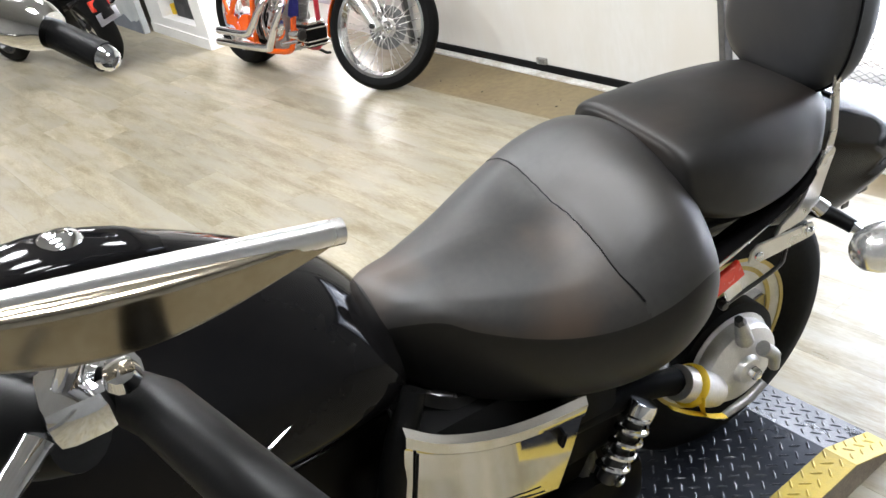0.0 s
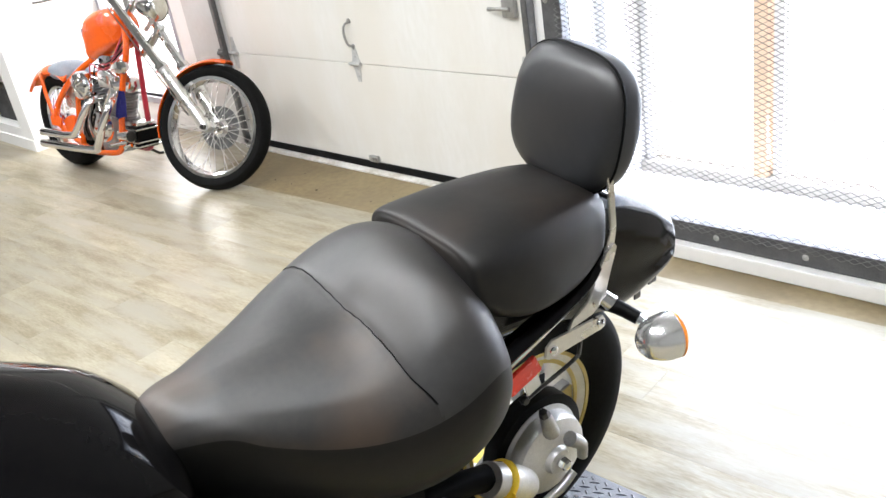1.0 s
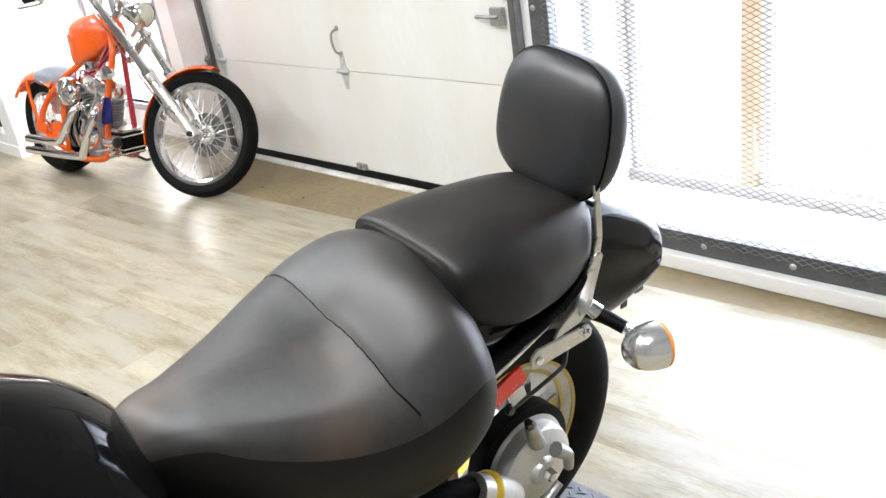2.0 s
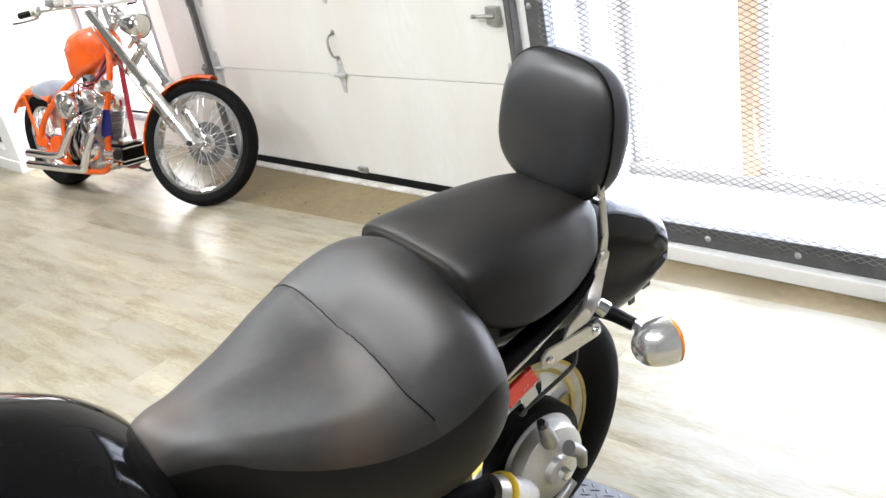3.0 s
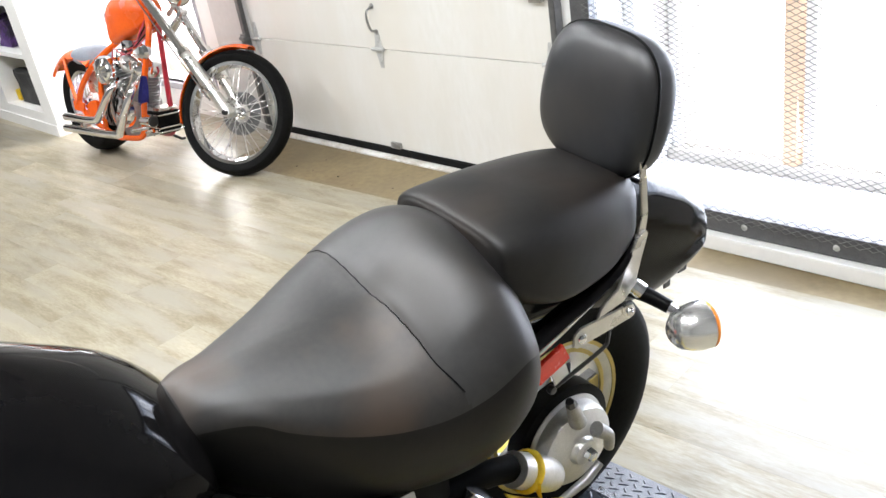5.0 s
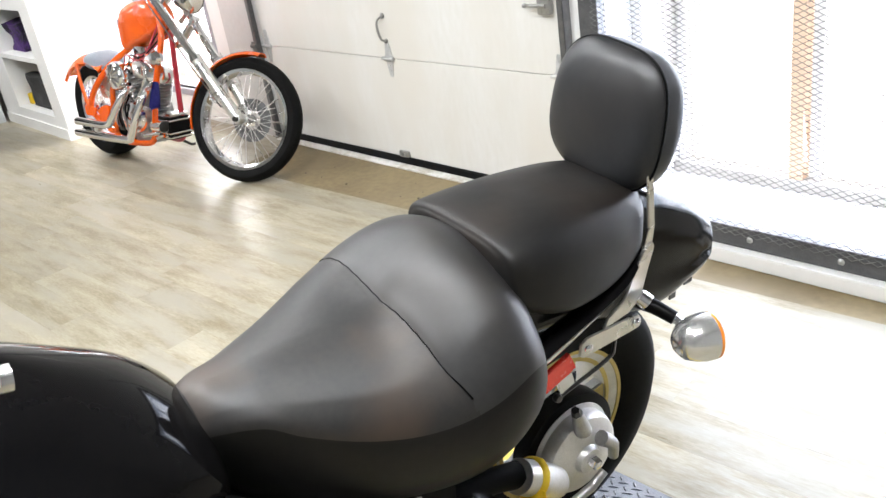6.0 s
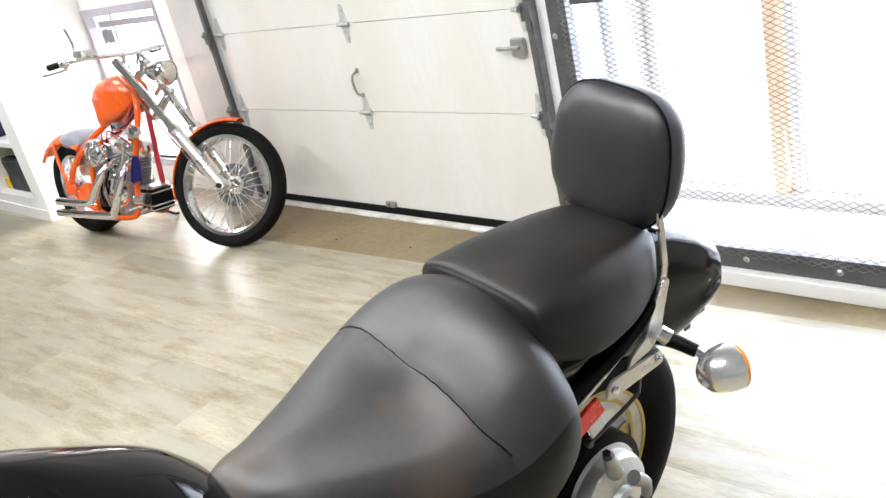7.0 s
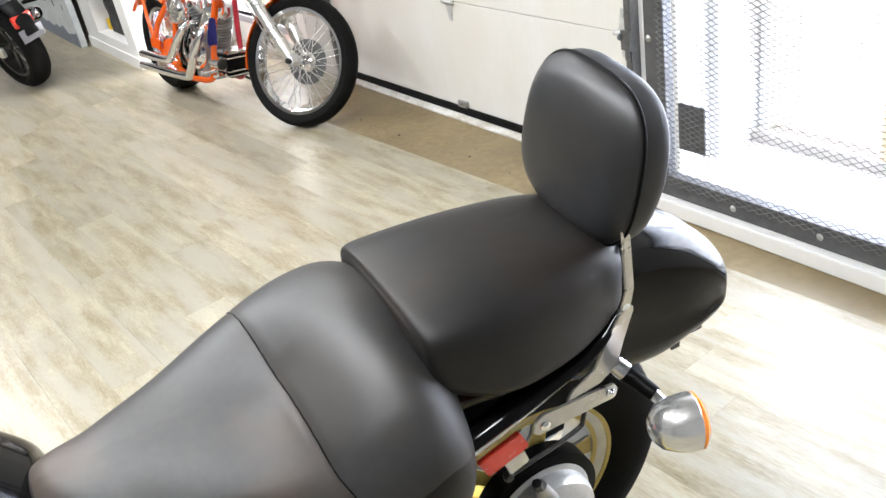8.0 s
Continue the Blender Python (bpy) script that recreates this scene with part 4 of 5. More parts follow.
# drum, backing plate, brake arm
drum_at = spin_frame(WY, 0.295)
hub = part("brake_drum", turned([(0.0, 0.165), (0.030, 0.163), (0.036, 0.150), (0.080, 0.146), (0.098, 0.138), (0.103, 0.124), (0.103, 0.105), (0.112, 0.100), (0.112, 0.070), (0.06, 0.055), (0, 0.05)], drum_at, 48), SATINALU, bike, "cast aluminium brake drum")
part("drum_band", turned([(0.1125, 0.050), (0.133, 0.052), (0.134, 0.094), (0.1125, 0.0985)], drum_at, 48, True), BLACKPLASTIC, hub)
part("cable_boss", bar([(0.020, 0.112, 0.395), (0.044, 0.118, 0.462)], [0.020, 0.013], 12), CASTALU, hub)
part("cap_bolt", turned([(0, 0.016), (0.010, 0.015), (0.011, -0.002)], axis((0.047, 0.119, 0.462), (0.062, 0.122, 0.51)), 6), BLACKMETAL, hub)
part("brake_arm", bar([(-0.02, 0.128, 0.36), (-0.052, 0.132, 0.325), (-0.058, 0.130, 0.285)], [0.018, 0.014, 0.012], 10, 3), CASTALU, hub)
part("pivot", turned([(0, 0.014), (0.010, 0.013), (0.014, 0.0), (0.014, -0.02)], axis((-0.055, 0.128, 0.325), (-0.055, 1, 0.325)), 14), CASTALU, hub)
part("axle_nut", turned([(0, 0.014), (0.010, 0.013), (0.015, 0.007), (0.015, -0.01)], axis((0.0, 0.130, 0.30), (0.0, 1, 0.30)), 6), CHROME, hub)
part("adjuster", bar([(-0.02, 0.14, 0.270), (0.02, 0.14, 0.245), (0.10, 0.14, 0.235)], [0.010, 0.011, 0.008], 10), CASTALU, hub)
# swing arm, strap, shock
part("swing_arm", bar([(0.088, 0.106, 0.279), (0.093, 0.106, 0.283), (0.103, 0.107, 0.292), (0.150, 0.110, 0.334), (0.205, 0.112, 0.382)], [0.018, 0.030, 0.037, 0.040, 0.038], 20, 4), SATINALU, bike, "silver swing arm end")
part("swing_arm", bar([(0.20, 0.104, 0.378), (0.30, 0.098, 0.405), (0.52, 0.095, 0.42)], [0.029, 0.027, 0.027], 18, 4), BLACKPLASTIC, bike, "black swing arm")
# added black filler that blocks light between side cover and wheel
part("inner_guard", boxed((0.27, -0.10, 0.20), (0.60, 0.088, 0.62), 0.03), BLACKPLASTIC, bike, "added black block that keeps light out under the seat")
part("lower_guard", boxed((0.30, -0.12, 0.10), (0.66, 0.13, 0.235), 0.03), BLACKPLASTIC, bike, "black lower frame cover")
# added black box standing in for the shade of the recess below the seat
part("under_seat_cover", boxed((0.47, -0.13, 0.46), (0.775, 0.120, 0.600), 0.03), SEAL, bike, "added black block for the dark recess below the seat")
part("swing_arm", bar([(0.0, -0.16, 0.33), (0.26, -0.14, 0.39), (0.52, -0.11, 0.43)], 0.03, 16, 3), BRUSHED, bike)
strap_loop = []
for k in range(24):
    t = 2 * math.pi * k / 24
    strap_loop.append((0.174 - 0.029 * math.cos(t), 0.111 + 0.0430 * math.sin(t), 0.356 + 0.0320 * math.cos(t)))
tie = thing("tie_down_strap", BIKE, "yellow tie-down strap looped round the swing arm", "strap")
part("loop", bar(strap_loop, 0.0082, 8, 0, True, 0.2), YELLOW, tie)
part("tail", bar([(0.176, 0.155, 0.356), (0.176, 0.157, 0.325), (0.162, 0.155, 0.295), (0.130, 0.150, 0.266), (0.100, 0.15, 0.248)], 0.009, 8, 4, False, 0.2), YELLOW, tie)
part("tail", bar([(0.255, 0.150, 0.372), (0.215, 0.153, 0.336), (0.162, 0.154, 0.294)], 0.009, 8, 4, False, 0.2), YELLOW, tie)
S0, S1 = Vector((0.315, 0.135, 0.405)), Vector((0.415, 0.140, 0.255))
shock = part("shock_absorber", bar([S0, S1], 0.020, 16), BLACKMETAL, bike, "coil-over shock absorber")
part("cap", turned([(0, 0.012), (0.028, 0.010), (0.031, 0.0), (0.031, -0.022), (0.024, -0.026)], axis(S0, S0 - (S1 - S0)), 24), CHROME, shock, "chrome shock cap")
coil = []
dv = S1 - S0
fr = axis(S0, S1)
for k in range(5 * 16 + 1):
    t = 2 * math.pi * k / 16
    coil.append(fr @ Vector((0.028 * math.cos(t), 0.028 * math.sin(t), 0.02 + dv.length * 0.82 * k / 80)))
part("spring", bar(coil, 0.0075, 8), CHROME, shock, "chrome coil spring")

# side cover: a polished wedge below the seat nose, its lip sagging to the rear
LIP = smooth_line([(0.0, 0.716, 0), (0.18, 0.664, 0), (0.5, 0.616, 0), (1.0, 0.571, 0)], 4)


def cover_at(f, z_top, u, out):
    """A point on the cover: f from front to rear, u from the lip down."""
    xt, xl, zl = 0.822 - 0.345 * f, 0.862 - 0.302 * f, 0.50 - 0.14 * f
    return Vector((xt + (xl - xt) * u, out, z_top + (zl - z_top) * u))


rings = []
for f, zt, _ in LIP:
    o = 0.188 + 0.014 * math.sin(math.pi * f)
    rings.append([cover_at(f, zt - 0.09, 0, 0.12), cover_at(f, zt - 0.012, 0, o - 0.024), cover_at(f, zt, 0.01, o - 0.012), cover_at(f, zt, 0.06, o), cover_at(f, zt, 0.16, o + 0.001), cover_at(f, zt, 0.20, o - 0.005), cover_at(f, zt, 0.55, o - 0.003), cover_at(f, zt, 0.93, o - 0.006), cover_at(f, zt, 1, o - 0.022), cover_at(f, zt, 1, 0.10)])
cover = part("side_cover", loft(bmesh.new(), rings), POLISHED, bike, "polished wedge-shaped side cover with dark script")
part("cover_edge", bar([cover_at(0.05, 0.70, u, 0.191) for u in (0.2, 0.5, 0.95)], 0.003, 8), BLACKPLASTIC, cover)
for f0, f1, u in ((0.55, 0.86, 0.86), (0.62, 0.80, 0.91)):
    part("lettering_bar", bar([cover_at(f0, 0.606, u, 0.1995), cover_at((f0 + f1) / 2, 0.592, u, 0.1985), cover_at(f1, 0.58, u, 0.1945)], 0.0016, 6), BLACKPLASTIC, cover)
part("lettering_bar", bar([cover_at(0.90, 0.577, 0.30, 0.191), cover_at(0.90, 0.577, 0.42, 0.191)], 0.004, 6), BLACKPLASTIC, cover)

# fuel tank with console, cap and badge
TANK = [(0.762, 0, 0.085, 0.79, 0.745, 0.70), (0.768, 0, 0.120, 0.828, 0.745, 0.68), (0.785, 0, 0.148, 0.864, 0.75, 0.662), (0.84, 0, 0.175, 0.930, 0.76, 0.652), (0.93, 0, 0.200, 0.992, 0.775, 0.65), (1.03, 0, 0.216, 1.052, 0.79, 0.652),
        (1.13, 0, 0.225, 1.100, 0.80, 0.657), (1.24, 0, 0.226, 1.120, 0.815, 0.67), (1.37, 0, 0.20, 1.105, 0.83, 0.69), (1.47, 0, 0.145, 1.06, 0.84, 0.73), (1.50, 0, 0.07, 1.0, 0.85, 0.78)]
tank = part("fuel_tank", cushion([(a, -0.03, w, t, s, b) for a, _, w, t, s, b in TANK], 96, 1.95, 2.2, 10), GLOSS, bike, "gloss black teardrop fuel tank")
part("filler_cap", turned([(0, 0.026), (0.018, 0.025), (0.030, 0.020), (0.036, 0.010), (0.037, 0.0), (0.045, -0.004), (0.045, -0.02)], axis((1.165, -0.03, 1.100), (1.15, -0.03, 2.1)), 32), CHROME, tank, "chrome filler cap")
bm = cushion([(1.04, -0.02, 0.02, 1.07, 1.06, 1.04), (1.09, -0.02, 0.045, 1.098, 1.085, 1.05), (1.20, -0.02, 0.055, 1.126, 1.11, 1.06), (1.31, -0.02, 0.05, 1.122, 1.10, 1.06), (1.37, -0.02, 0.03, 1.112, 1.09, 1.05)], 28)
part("console", bm, GLOSS, tank, "gloss black tank console")
part("badge", bar([(1.075, 0.196, 0.797), (1.06, 0.194, 0.803), (1.03, 0.186, 0.812), (0.965, 0.168, 0.826)], [0.006, 0.010, 0.008, 0.002], 10, 4, False, 0.35), CHROME, tank, "chrome blade badge")

# engine below the tank
part("crankcase", boxed((0.62, -0.15, 0.16), (1.08, 0.15, 0.40), 0.05), BLACKMETAL, bike)
for cx, lean in ((0.74, -18), (0.98, 18)):
    fr = Matrix.Translation((cx, 0.0, 0.38)) @ Matrix.Rotation(radians(lean), 4, "Y")
    prof = []
    for k in range(9):
        prof += [(0.068, 0.024 * k), (0.098, 0.024 * k + 0.003), (0.098, 0.024 * k + 0.010), (0.068, 0.024 * k + 0.013)]
    part("cylinder", turned(prof, fr, 32), BLACKMETAL, bike, "black finned engine cylinder")
    part("rocker_cover", turned([(0.095, 0.222), (0.095, 0.25), (0.07, 0.27), (0, 0.275)], fr, 32), BLACKMETAL, bike)
# added dark mass that fills the bright gap under the tank with shade
part("engine_shroud", boxed((0.80, -0.12, 0.44), (1.17, 0.088, 0.662), 0.03), BLACKPLASTIC, bike, "added black block for the shade between the cylinders")
part("engine_cover", turned([(0, 0.03), (0.08, 0.028), (0.115, 0.015), (0.12, -0.02)], axis((0.86, 0.155, 0.30), (0.86, 1, 0.30)), 36), CHROME, bike, "round chrome engine cover")
part("down_tube", bar([(0.775, 0.135, 0.735), (0.825, 0.155, 0.66), (0.875, 0.165, 0.52), (0.90, 0.16, 0.36)], [0.020, 0.026, 0.026, 0.024], 14, 4), BLACKPLASTIC, bike, "black frame tube")
part("hose", bar([(1.05, 0.16, 0.66), (0.97, 0.185, 0.62), (0.92, 0.18, 0.56), (0.89, 0.16, 0.48)], 0.009, 10, 5), BLACKPLASTIC, bike)
part("frame", bar([(1.42, 0, 0.86), (1.0, 0, 0.66), (0.66, 0, 0.61), (0.45, 0, 0.56), (0.40, 0.05, 0.35), (0.5, 0.09, 0.17), (1.05, 0.09, 0.13), (1.40, 0.0, 0.72)], 0.024, 12, 4), BLACKMETAL, bike)
part("battery_box", boxed((0.36, -0.12, 0.32), (0.60, 0.12, 0.60), 0.02), BLACKPLASTIC, bike)
part("exhaust", bar([(0.98, -0.16, 0.45), (0.9, -0.19, 0.25), (0.5, -0.20, 0.20), (-0.25, -0.20, 0.21)], [0.024, 0.024, 0.035, 0.042], 20, 4), CHROME, bike, "chrome exhaust")
part("side_stand", bar([(0.62, 0.12, 0.15), (0.60, 0.24, 0.06), (0.60, 0.27, 0.032)], 0.011, 10), BLACKMETAL, bike)
part("radiator_shroud", boxed((1.16, -0.13, 0.36), (1.24, 0.15, 0.68), 0.02), BLACKPLASTIC, bike)
part("cable", bar([(1.165, 0.72, 1.44), (1.30, 0.50, 1.24), (1.38, 0.26, 1.02), (1.30, 0.10, 0.80)], 0.006, 8, 5), BLACKPLASTIC, bike)
part("cable", bar([(1.17, 0.71, 1.43), (1.34, 0.46, 1.20), (1.42, 0.22, 1.0), (1.36, 0.08, 0.80)], 0.005, 8, 5), BLACKPLASTIC, bike)
# front end
FX = 1.62
m = Matrix.Translation((FX, -0.02, 0.335)) @ Matrix.Rotation(radians(-90), 4, "X")
front = part("front_wheel", turned([(0.216, -0.045), (0.228, -0.045), (0.216, -0.03), (0.205, 0.0), (0.216, 0.03), (0.228, 0.045), (0.216, 0.045), (0.195, 0.0)], m, 56, True), CASTALU, bike)
part("tyre", turned([(0.222, -0.042), (0.26, -0.062), (0.30, -0.06), (0.328, -0.035), (0.335, 0), (0.328, 0.035), (0.30, 0.06), (0.26, 0.062), (0.222, 0.042)], m, 64), TYRE, front)
for i in range(5):
    part("spoke", plate([(0.03, -0.02), (0.21, -0.014), (0.21, 0.014), (0.03, 0.02)], 0.02, m @ Matrix.Rotation(radians(72 * i), 4, "Z") @ Matrix.Translation((0, 0, -0.01))), CASTALU, front)
part("hub", turned([(0, 0.07), (0.04, 0.065), (0.045, 0), (0.04, -0.065), (0, -0.07)], m, 24), CASTALU, front)
for sy in (1, -1):
    part("fork_leg", bar([(FX, sy * 0.10 - 0.02, 0.335), (1.47, sy * 0.10 - 0.02, 0.75), (1.33, sy * 0.10 - 0.02, 1.16)], [0.028, 0.027, 0.022], 16), CHROME, bike, "chrome fork leg")
m = Matrix.Translation((FX, -0.02, 0.335)) @ Matrix.Rotation(radians(-90), 4, "X")
bm = bmesh.new()
rings = []
for k in range(15):
    t = radians(200 - 11 * k)
    rings.append([(FX + math.cos(t) * (0.365 - 0.03 * abs(u) ** 3), -0.02 + 0.075 * u, 0.335 + math.sin(t) * (0.365 - 0.03 * abs(u) ** 3)) for u in (-1, -0.6, -0.2, 0.2, 0.6, 1)] + [(FX + math.cos(t) * 0.34, -0.02 + 0.06 * u, 0.335 + math.sin(t) * 0.34) for u in (0.9, 0.0, -0.9)])
loft(bm, rings)
part("front_fender", bm, GLOSS, bike)
part("headlamp", turned([(0, 0.10), (0.07, 0.095), (0.085, 0.08), (0.088, 0.06), (0.075, 0.0), (0.04, -0.06), (0, -0.075)], axis((1.46, -0.02, 1.02), (2.46, -0.02, 0.98)), 32), CHROME, bike)
part("triple_clamp", boxed((1.27, -0.15, 1.12), (1.38, 0.11, 1.165), 0.015), CHROME, bike)
# handlebar, grips, mirror
LEFT_SIDE = Matrix.Translation((0.1710, 0.1798, 0.2803)) @ Matrix.Scale(0.834, 4)
RIGHT_SIDE = Matrix.Translation((-0.3368, -0.2842, -0.4141)) @ Matrix.Scale(1.255, 4)


def placed(bm, m):
    bm.transform(m)
    return bm


HB = [LEFT_SIDE @ Vector((1.150, 0.690, 1.424)), LEFT_SIDE @ Vector((1.20, 0.60, 1.40)), (1.29, 0.48, 1.37), (1.34, 0.28, 1.24), (1.335, 0.04, 1.185), (1.31, -0.25, 1.20), RIGHT_SIDE @ Vector((1.22, -0.20, 1.31)), RIGHT_SIDE @ Vector((1.13, -0.16, 1.345))]
part("handlebar", bar(HB, 0.0125, 14, 6), CHROME, bike, "chrome handlebar")
part("left_grip", bar([(1.132, 0.746, 1.450), (1.120, 0.775, 1.458), (1.093, 0.882, 1.472), (1.090, 0.895, 1.474)], [0.0130, 0.0140, 0.0140, 0.012], 20), BLACKPLASTIC, bike, "black rubber grip")
grip = part("right_grip", placed(bar([(1.128, -0.145, 1.346), (1.075, -0.055, 1.315), (1.062, -0.033, 1.308)], [0.0185, 0.0195, 0.019], 20), RIGHT_SIDE), BLACKPLASTIC, bike, "black rubber grip")
part("grip_end", placed(turned([(0, 0.016), (0.008, 0.015), (0.014, 0.009), (0.016, 0.0), (0.0175, -0.006)], axis((1.060, -0.029, 1.307), (1.008, 0.06, 1.276)), 18), RIGHT_SIDE), CHROME, grip)
part("switch_housing", placed(bar([(1.19, -0.215, 1.362), (1.155, -0.165, 1.358), (1.120, -0.118, 1.345), (1.104, -0.096, 1.338)], [0.028, 0.036, 0.034, 0.024], 20, 3), RIGHT_SIDE), POLISHED, bike, "chrome switch housing")
perch = part("lever_perch", placed(boxed((1.155, 0.662, 1.402), (1.192, 0.705, 1.432), 0.010), LEFT_SIDE), CHROME, bike, "chrome lever perch")
part("clamp_screw", placed(turned([(0, 0.012), (0.008, 0.010), (0.010, 0.0)], axis((1.148, 0.706, 1.436), (1.148, 0.80, 1.60)), 12), LEFT_SIDE), CHROME, perch)
part("left_switch", placed(bar([(1.235, 0.60, 1.372), (1.205, 0.645, 1.382), (1.180, 0.672, 1.388)], [0.028, 0.030, 0.024], 18, 3), LEFT_SIDE), BLACKPLASTIC, bike, "black switch housing")
part("clutch_lever", placed(bar([(1.20, 0.68, 1.40), (1.235, 0.72, 1.385), (1.22, 0.82, 1.38), (1.20, 0.87, 1.385)], [0.011, 0.008, 0.007, 0.009], 10, 4, False, 0.6), LEFT_SIDE), CHROME, bike)
part("mirror_stem", placed(bar([(1.178, 0.685, 1.425), (1.170, 0.690, 1.440), (1.160, 0.700, 1.462)], 0.007, 10, 3), LEFT_SIDE), CHROME, bike)
ma, mb = Vector((1.2326, 0.7059, 1.5116)), Vector((1.0176, 0.7013, 1.4626))
zx = (mb - ma).normalized()
upx = Vector((-0.378, -0.464, 0.801))
upx = (upx - zx * upx.dot(zx)).normalized()
sidex = zx.cross(upx)
span = (mb - ma).length
MIRROR_CUT = [(p.x, p.y) for p in smooth_line([(0, 0, 0), (0.06, 0.17, 0), (0.16, 0.30, 0), (0.28, 0.35, 0), (0.40, 0.31, 0), (0.7, 0.16, 0), (0.94, 0.03, 0), (1, 0, 0), (0.8, -0.06, 0), (0.5, -0.10, 0), (0.2, -0.06, 0)], 3, True)]
depths = smooth_line([(0, 0.005, 0), (0.117, 0.024, 0), (0.29, 0.034, 0), (0.47, 0.036, 0), (0.643, 0.030, 0), (0.854, 0.016, 0), (0.96, 0.008, 0), (1, 0.003, 0)], 5)
bm = bmesh.new()
rings = []
for f, h, _ in depths:
    ring = []
    for down, deep in MIRROR_CUT:
        ring.append(ma + zx * (span * f) - upx * (h * down - 0.0005) + sidex * (1.2 * h * deep))
    rings.append(ring)
loft(bm, rings)
mirror = part("mirror", placed(bm, LEFT_SIDE), MIRRORBACK, bike, "chrome teardrop mirror")
part("bezel", placed(bar([ma, (ma + mb) / 2, mb], [0.005, 0.0075, 0.0075], 14, 3), LEFT_SIDE), BRUSHED, mirror, "polished mirror bezel")

# ---- the orange chopper; x ahead of its rear axle, y to its left, z up from the floor ----
CHOP = Matrix.Translation((-2.187, -0.751, 0.0)) @ Matrix.Rotation(radians(5.18), 4, "Z") @ Matrix.Rotation(radians(-8), 4, "X")
chop = thing("motorcycle", CHOP, "orange hardtail chopper with chrome engine and long forks", "motorcycle")


def spoked_wheel(name, m, r, width, rim, n_spokes, parent, label):
    w = part(name, turned([(rim - 0.012, -width * 0.36), (rim + 0.006, -width * 0.40), (rim + 0.004, -width * 0.30), (rim - 0.016, -width * 0.2), (rim - 0.020, 0), (rim - 0.016, width * 0.2), (rim + 0.004, width * 0.30), (rim + 0.006, width * 0.40), (rim - 0.012, width * 0.36), (rim - 0.028, 0)], m, 64, True), CHROME, parent, label)
    d = r - rim
    part("tyre", turned([(rim, -width * 0.34), (rim + d * 0.3, -width * 0.47), (rim + d * 0.62, -width * 0.49), (r - d * 0.13, -width * 0.36), (r, -width * 0.12), (r, width * 0.12), (r - d * 0.13, width * 0.36), (rim + d * 0.62, width * 0.49), (rim + d * 0.3, width * 0.47), (rim, width * 0.34)], m, 72), TYRE, w, "black rubber tyre")
    hub = part("hub", turned([(0, 0.075), (0.012, 0.075), (0.014, 0.055), (0.034, 0.052), (0.036, 0.042), (0.022, 0.035), (0.020, -0.035), (0.036, -0.042), (0.034, -0.052), (0.014, -0.055), (0.012, -0.075), (0, -0.075)], m, 28), CHROME, w)
    laced = []
    for lean in (-0.62, 0.62):
        bm = bar([(0.034, 0.0, 0.046), ((rim - 0.022) * math.cos(lean), (rim - 0.022) * math.sin(lean), 0.004)], 0.0021, 6)
        me = bpy.data.meshes.new("spoke")
        bm.to_mesh(me)
        bm.free()
        me.materials.append(BRUSHED)
        laced.append(me)
    for i in range(n_spokes):
        for side in (0, 1):
            t = 2 * math.pi * (i + 0.5 * side) / n_spokes
            for k, me in enumerate(laced):
                fr = m @ Matrix.Rotation(t + 0.10 * k, 4, "Z")
                if side:
                    fr = fr @ Matrix.Rotation(math.pi, 4, "X")
                ob = new("spoke", me)
                ob.parent = w
                ob.matrix_basis = fr
    return w


def along_y(x, y, z):
    return Matrix.Translation((x, y, z)) @ Matrix.Rotation(radians(-90), 4, "X")


rear = spoked_wheel("rear_wheel", along_y(0, 0, 0.32), 0.32, 0.19, 0.215, 10, chop, "chrome rear wheel")
STEER = Matrix.Translation((1.445, 0.066, 0.3475)) @ Matrix.Rotation(radians(21.3), 4, "Z") @ Matrix.Rotation(radians(-14), 4, "X")
front = spoked_wheel("front_wheel", STEER @ Matrix.Rotation(radians(-90), 4, "X"), 0.355, 0.100, 0.283, 10, chop, "chrome spoked front wheel")
part("brake_disc", turned([(0.055, -0.058), (0.125, -0.058), (0.125, -0.053), (0.055, -0.053)], STEER @ Matrix.Rotation(radians(90), 4, "X"), 40, True), TRACKSTEEL, front, "dark steel brake disc")

# front fender hugging the wheel
bm = bmesh.new()
rings = []
for k in range(17):
    t = radians(190 - 7.2 * k)
    out = [(math.cos(t) * (0.372 + 0.0012 * k - 0.022 * abs(u) ** 3), 0.050 * u, math.sin(t) * (0.372 + 0.0012 * k - 0.022 * abs(u) ** 3)) for u in (-1, -0.75, -0.4, 0, 0.4, 0.75, 1)]
    inn = [(math.cos(t) * (0.347 if abs(u) > 0.9 else 0.364) + 0.0012 * k * math.cos(t), 0.046 * u, math.sin(t) * (0.347 if abs(u) > 0.9 else 0.364) + 0.0012 * k * math.sin(t)) for u in (0.97, 0.5, 0, -0.5, -0.97)]
    rings.append([STEER @ Vector(p) for p in out + inn])
loft(bm, rings)
part("front_fender", bm, ORANGE, chop, "orange front fender")

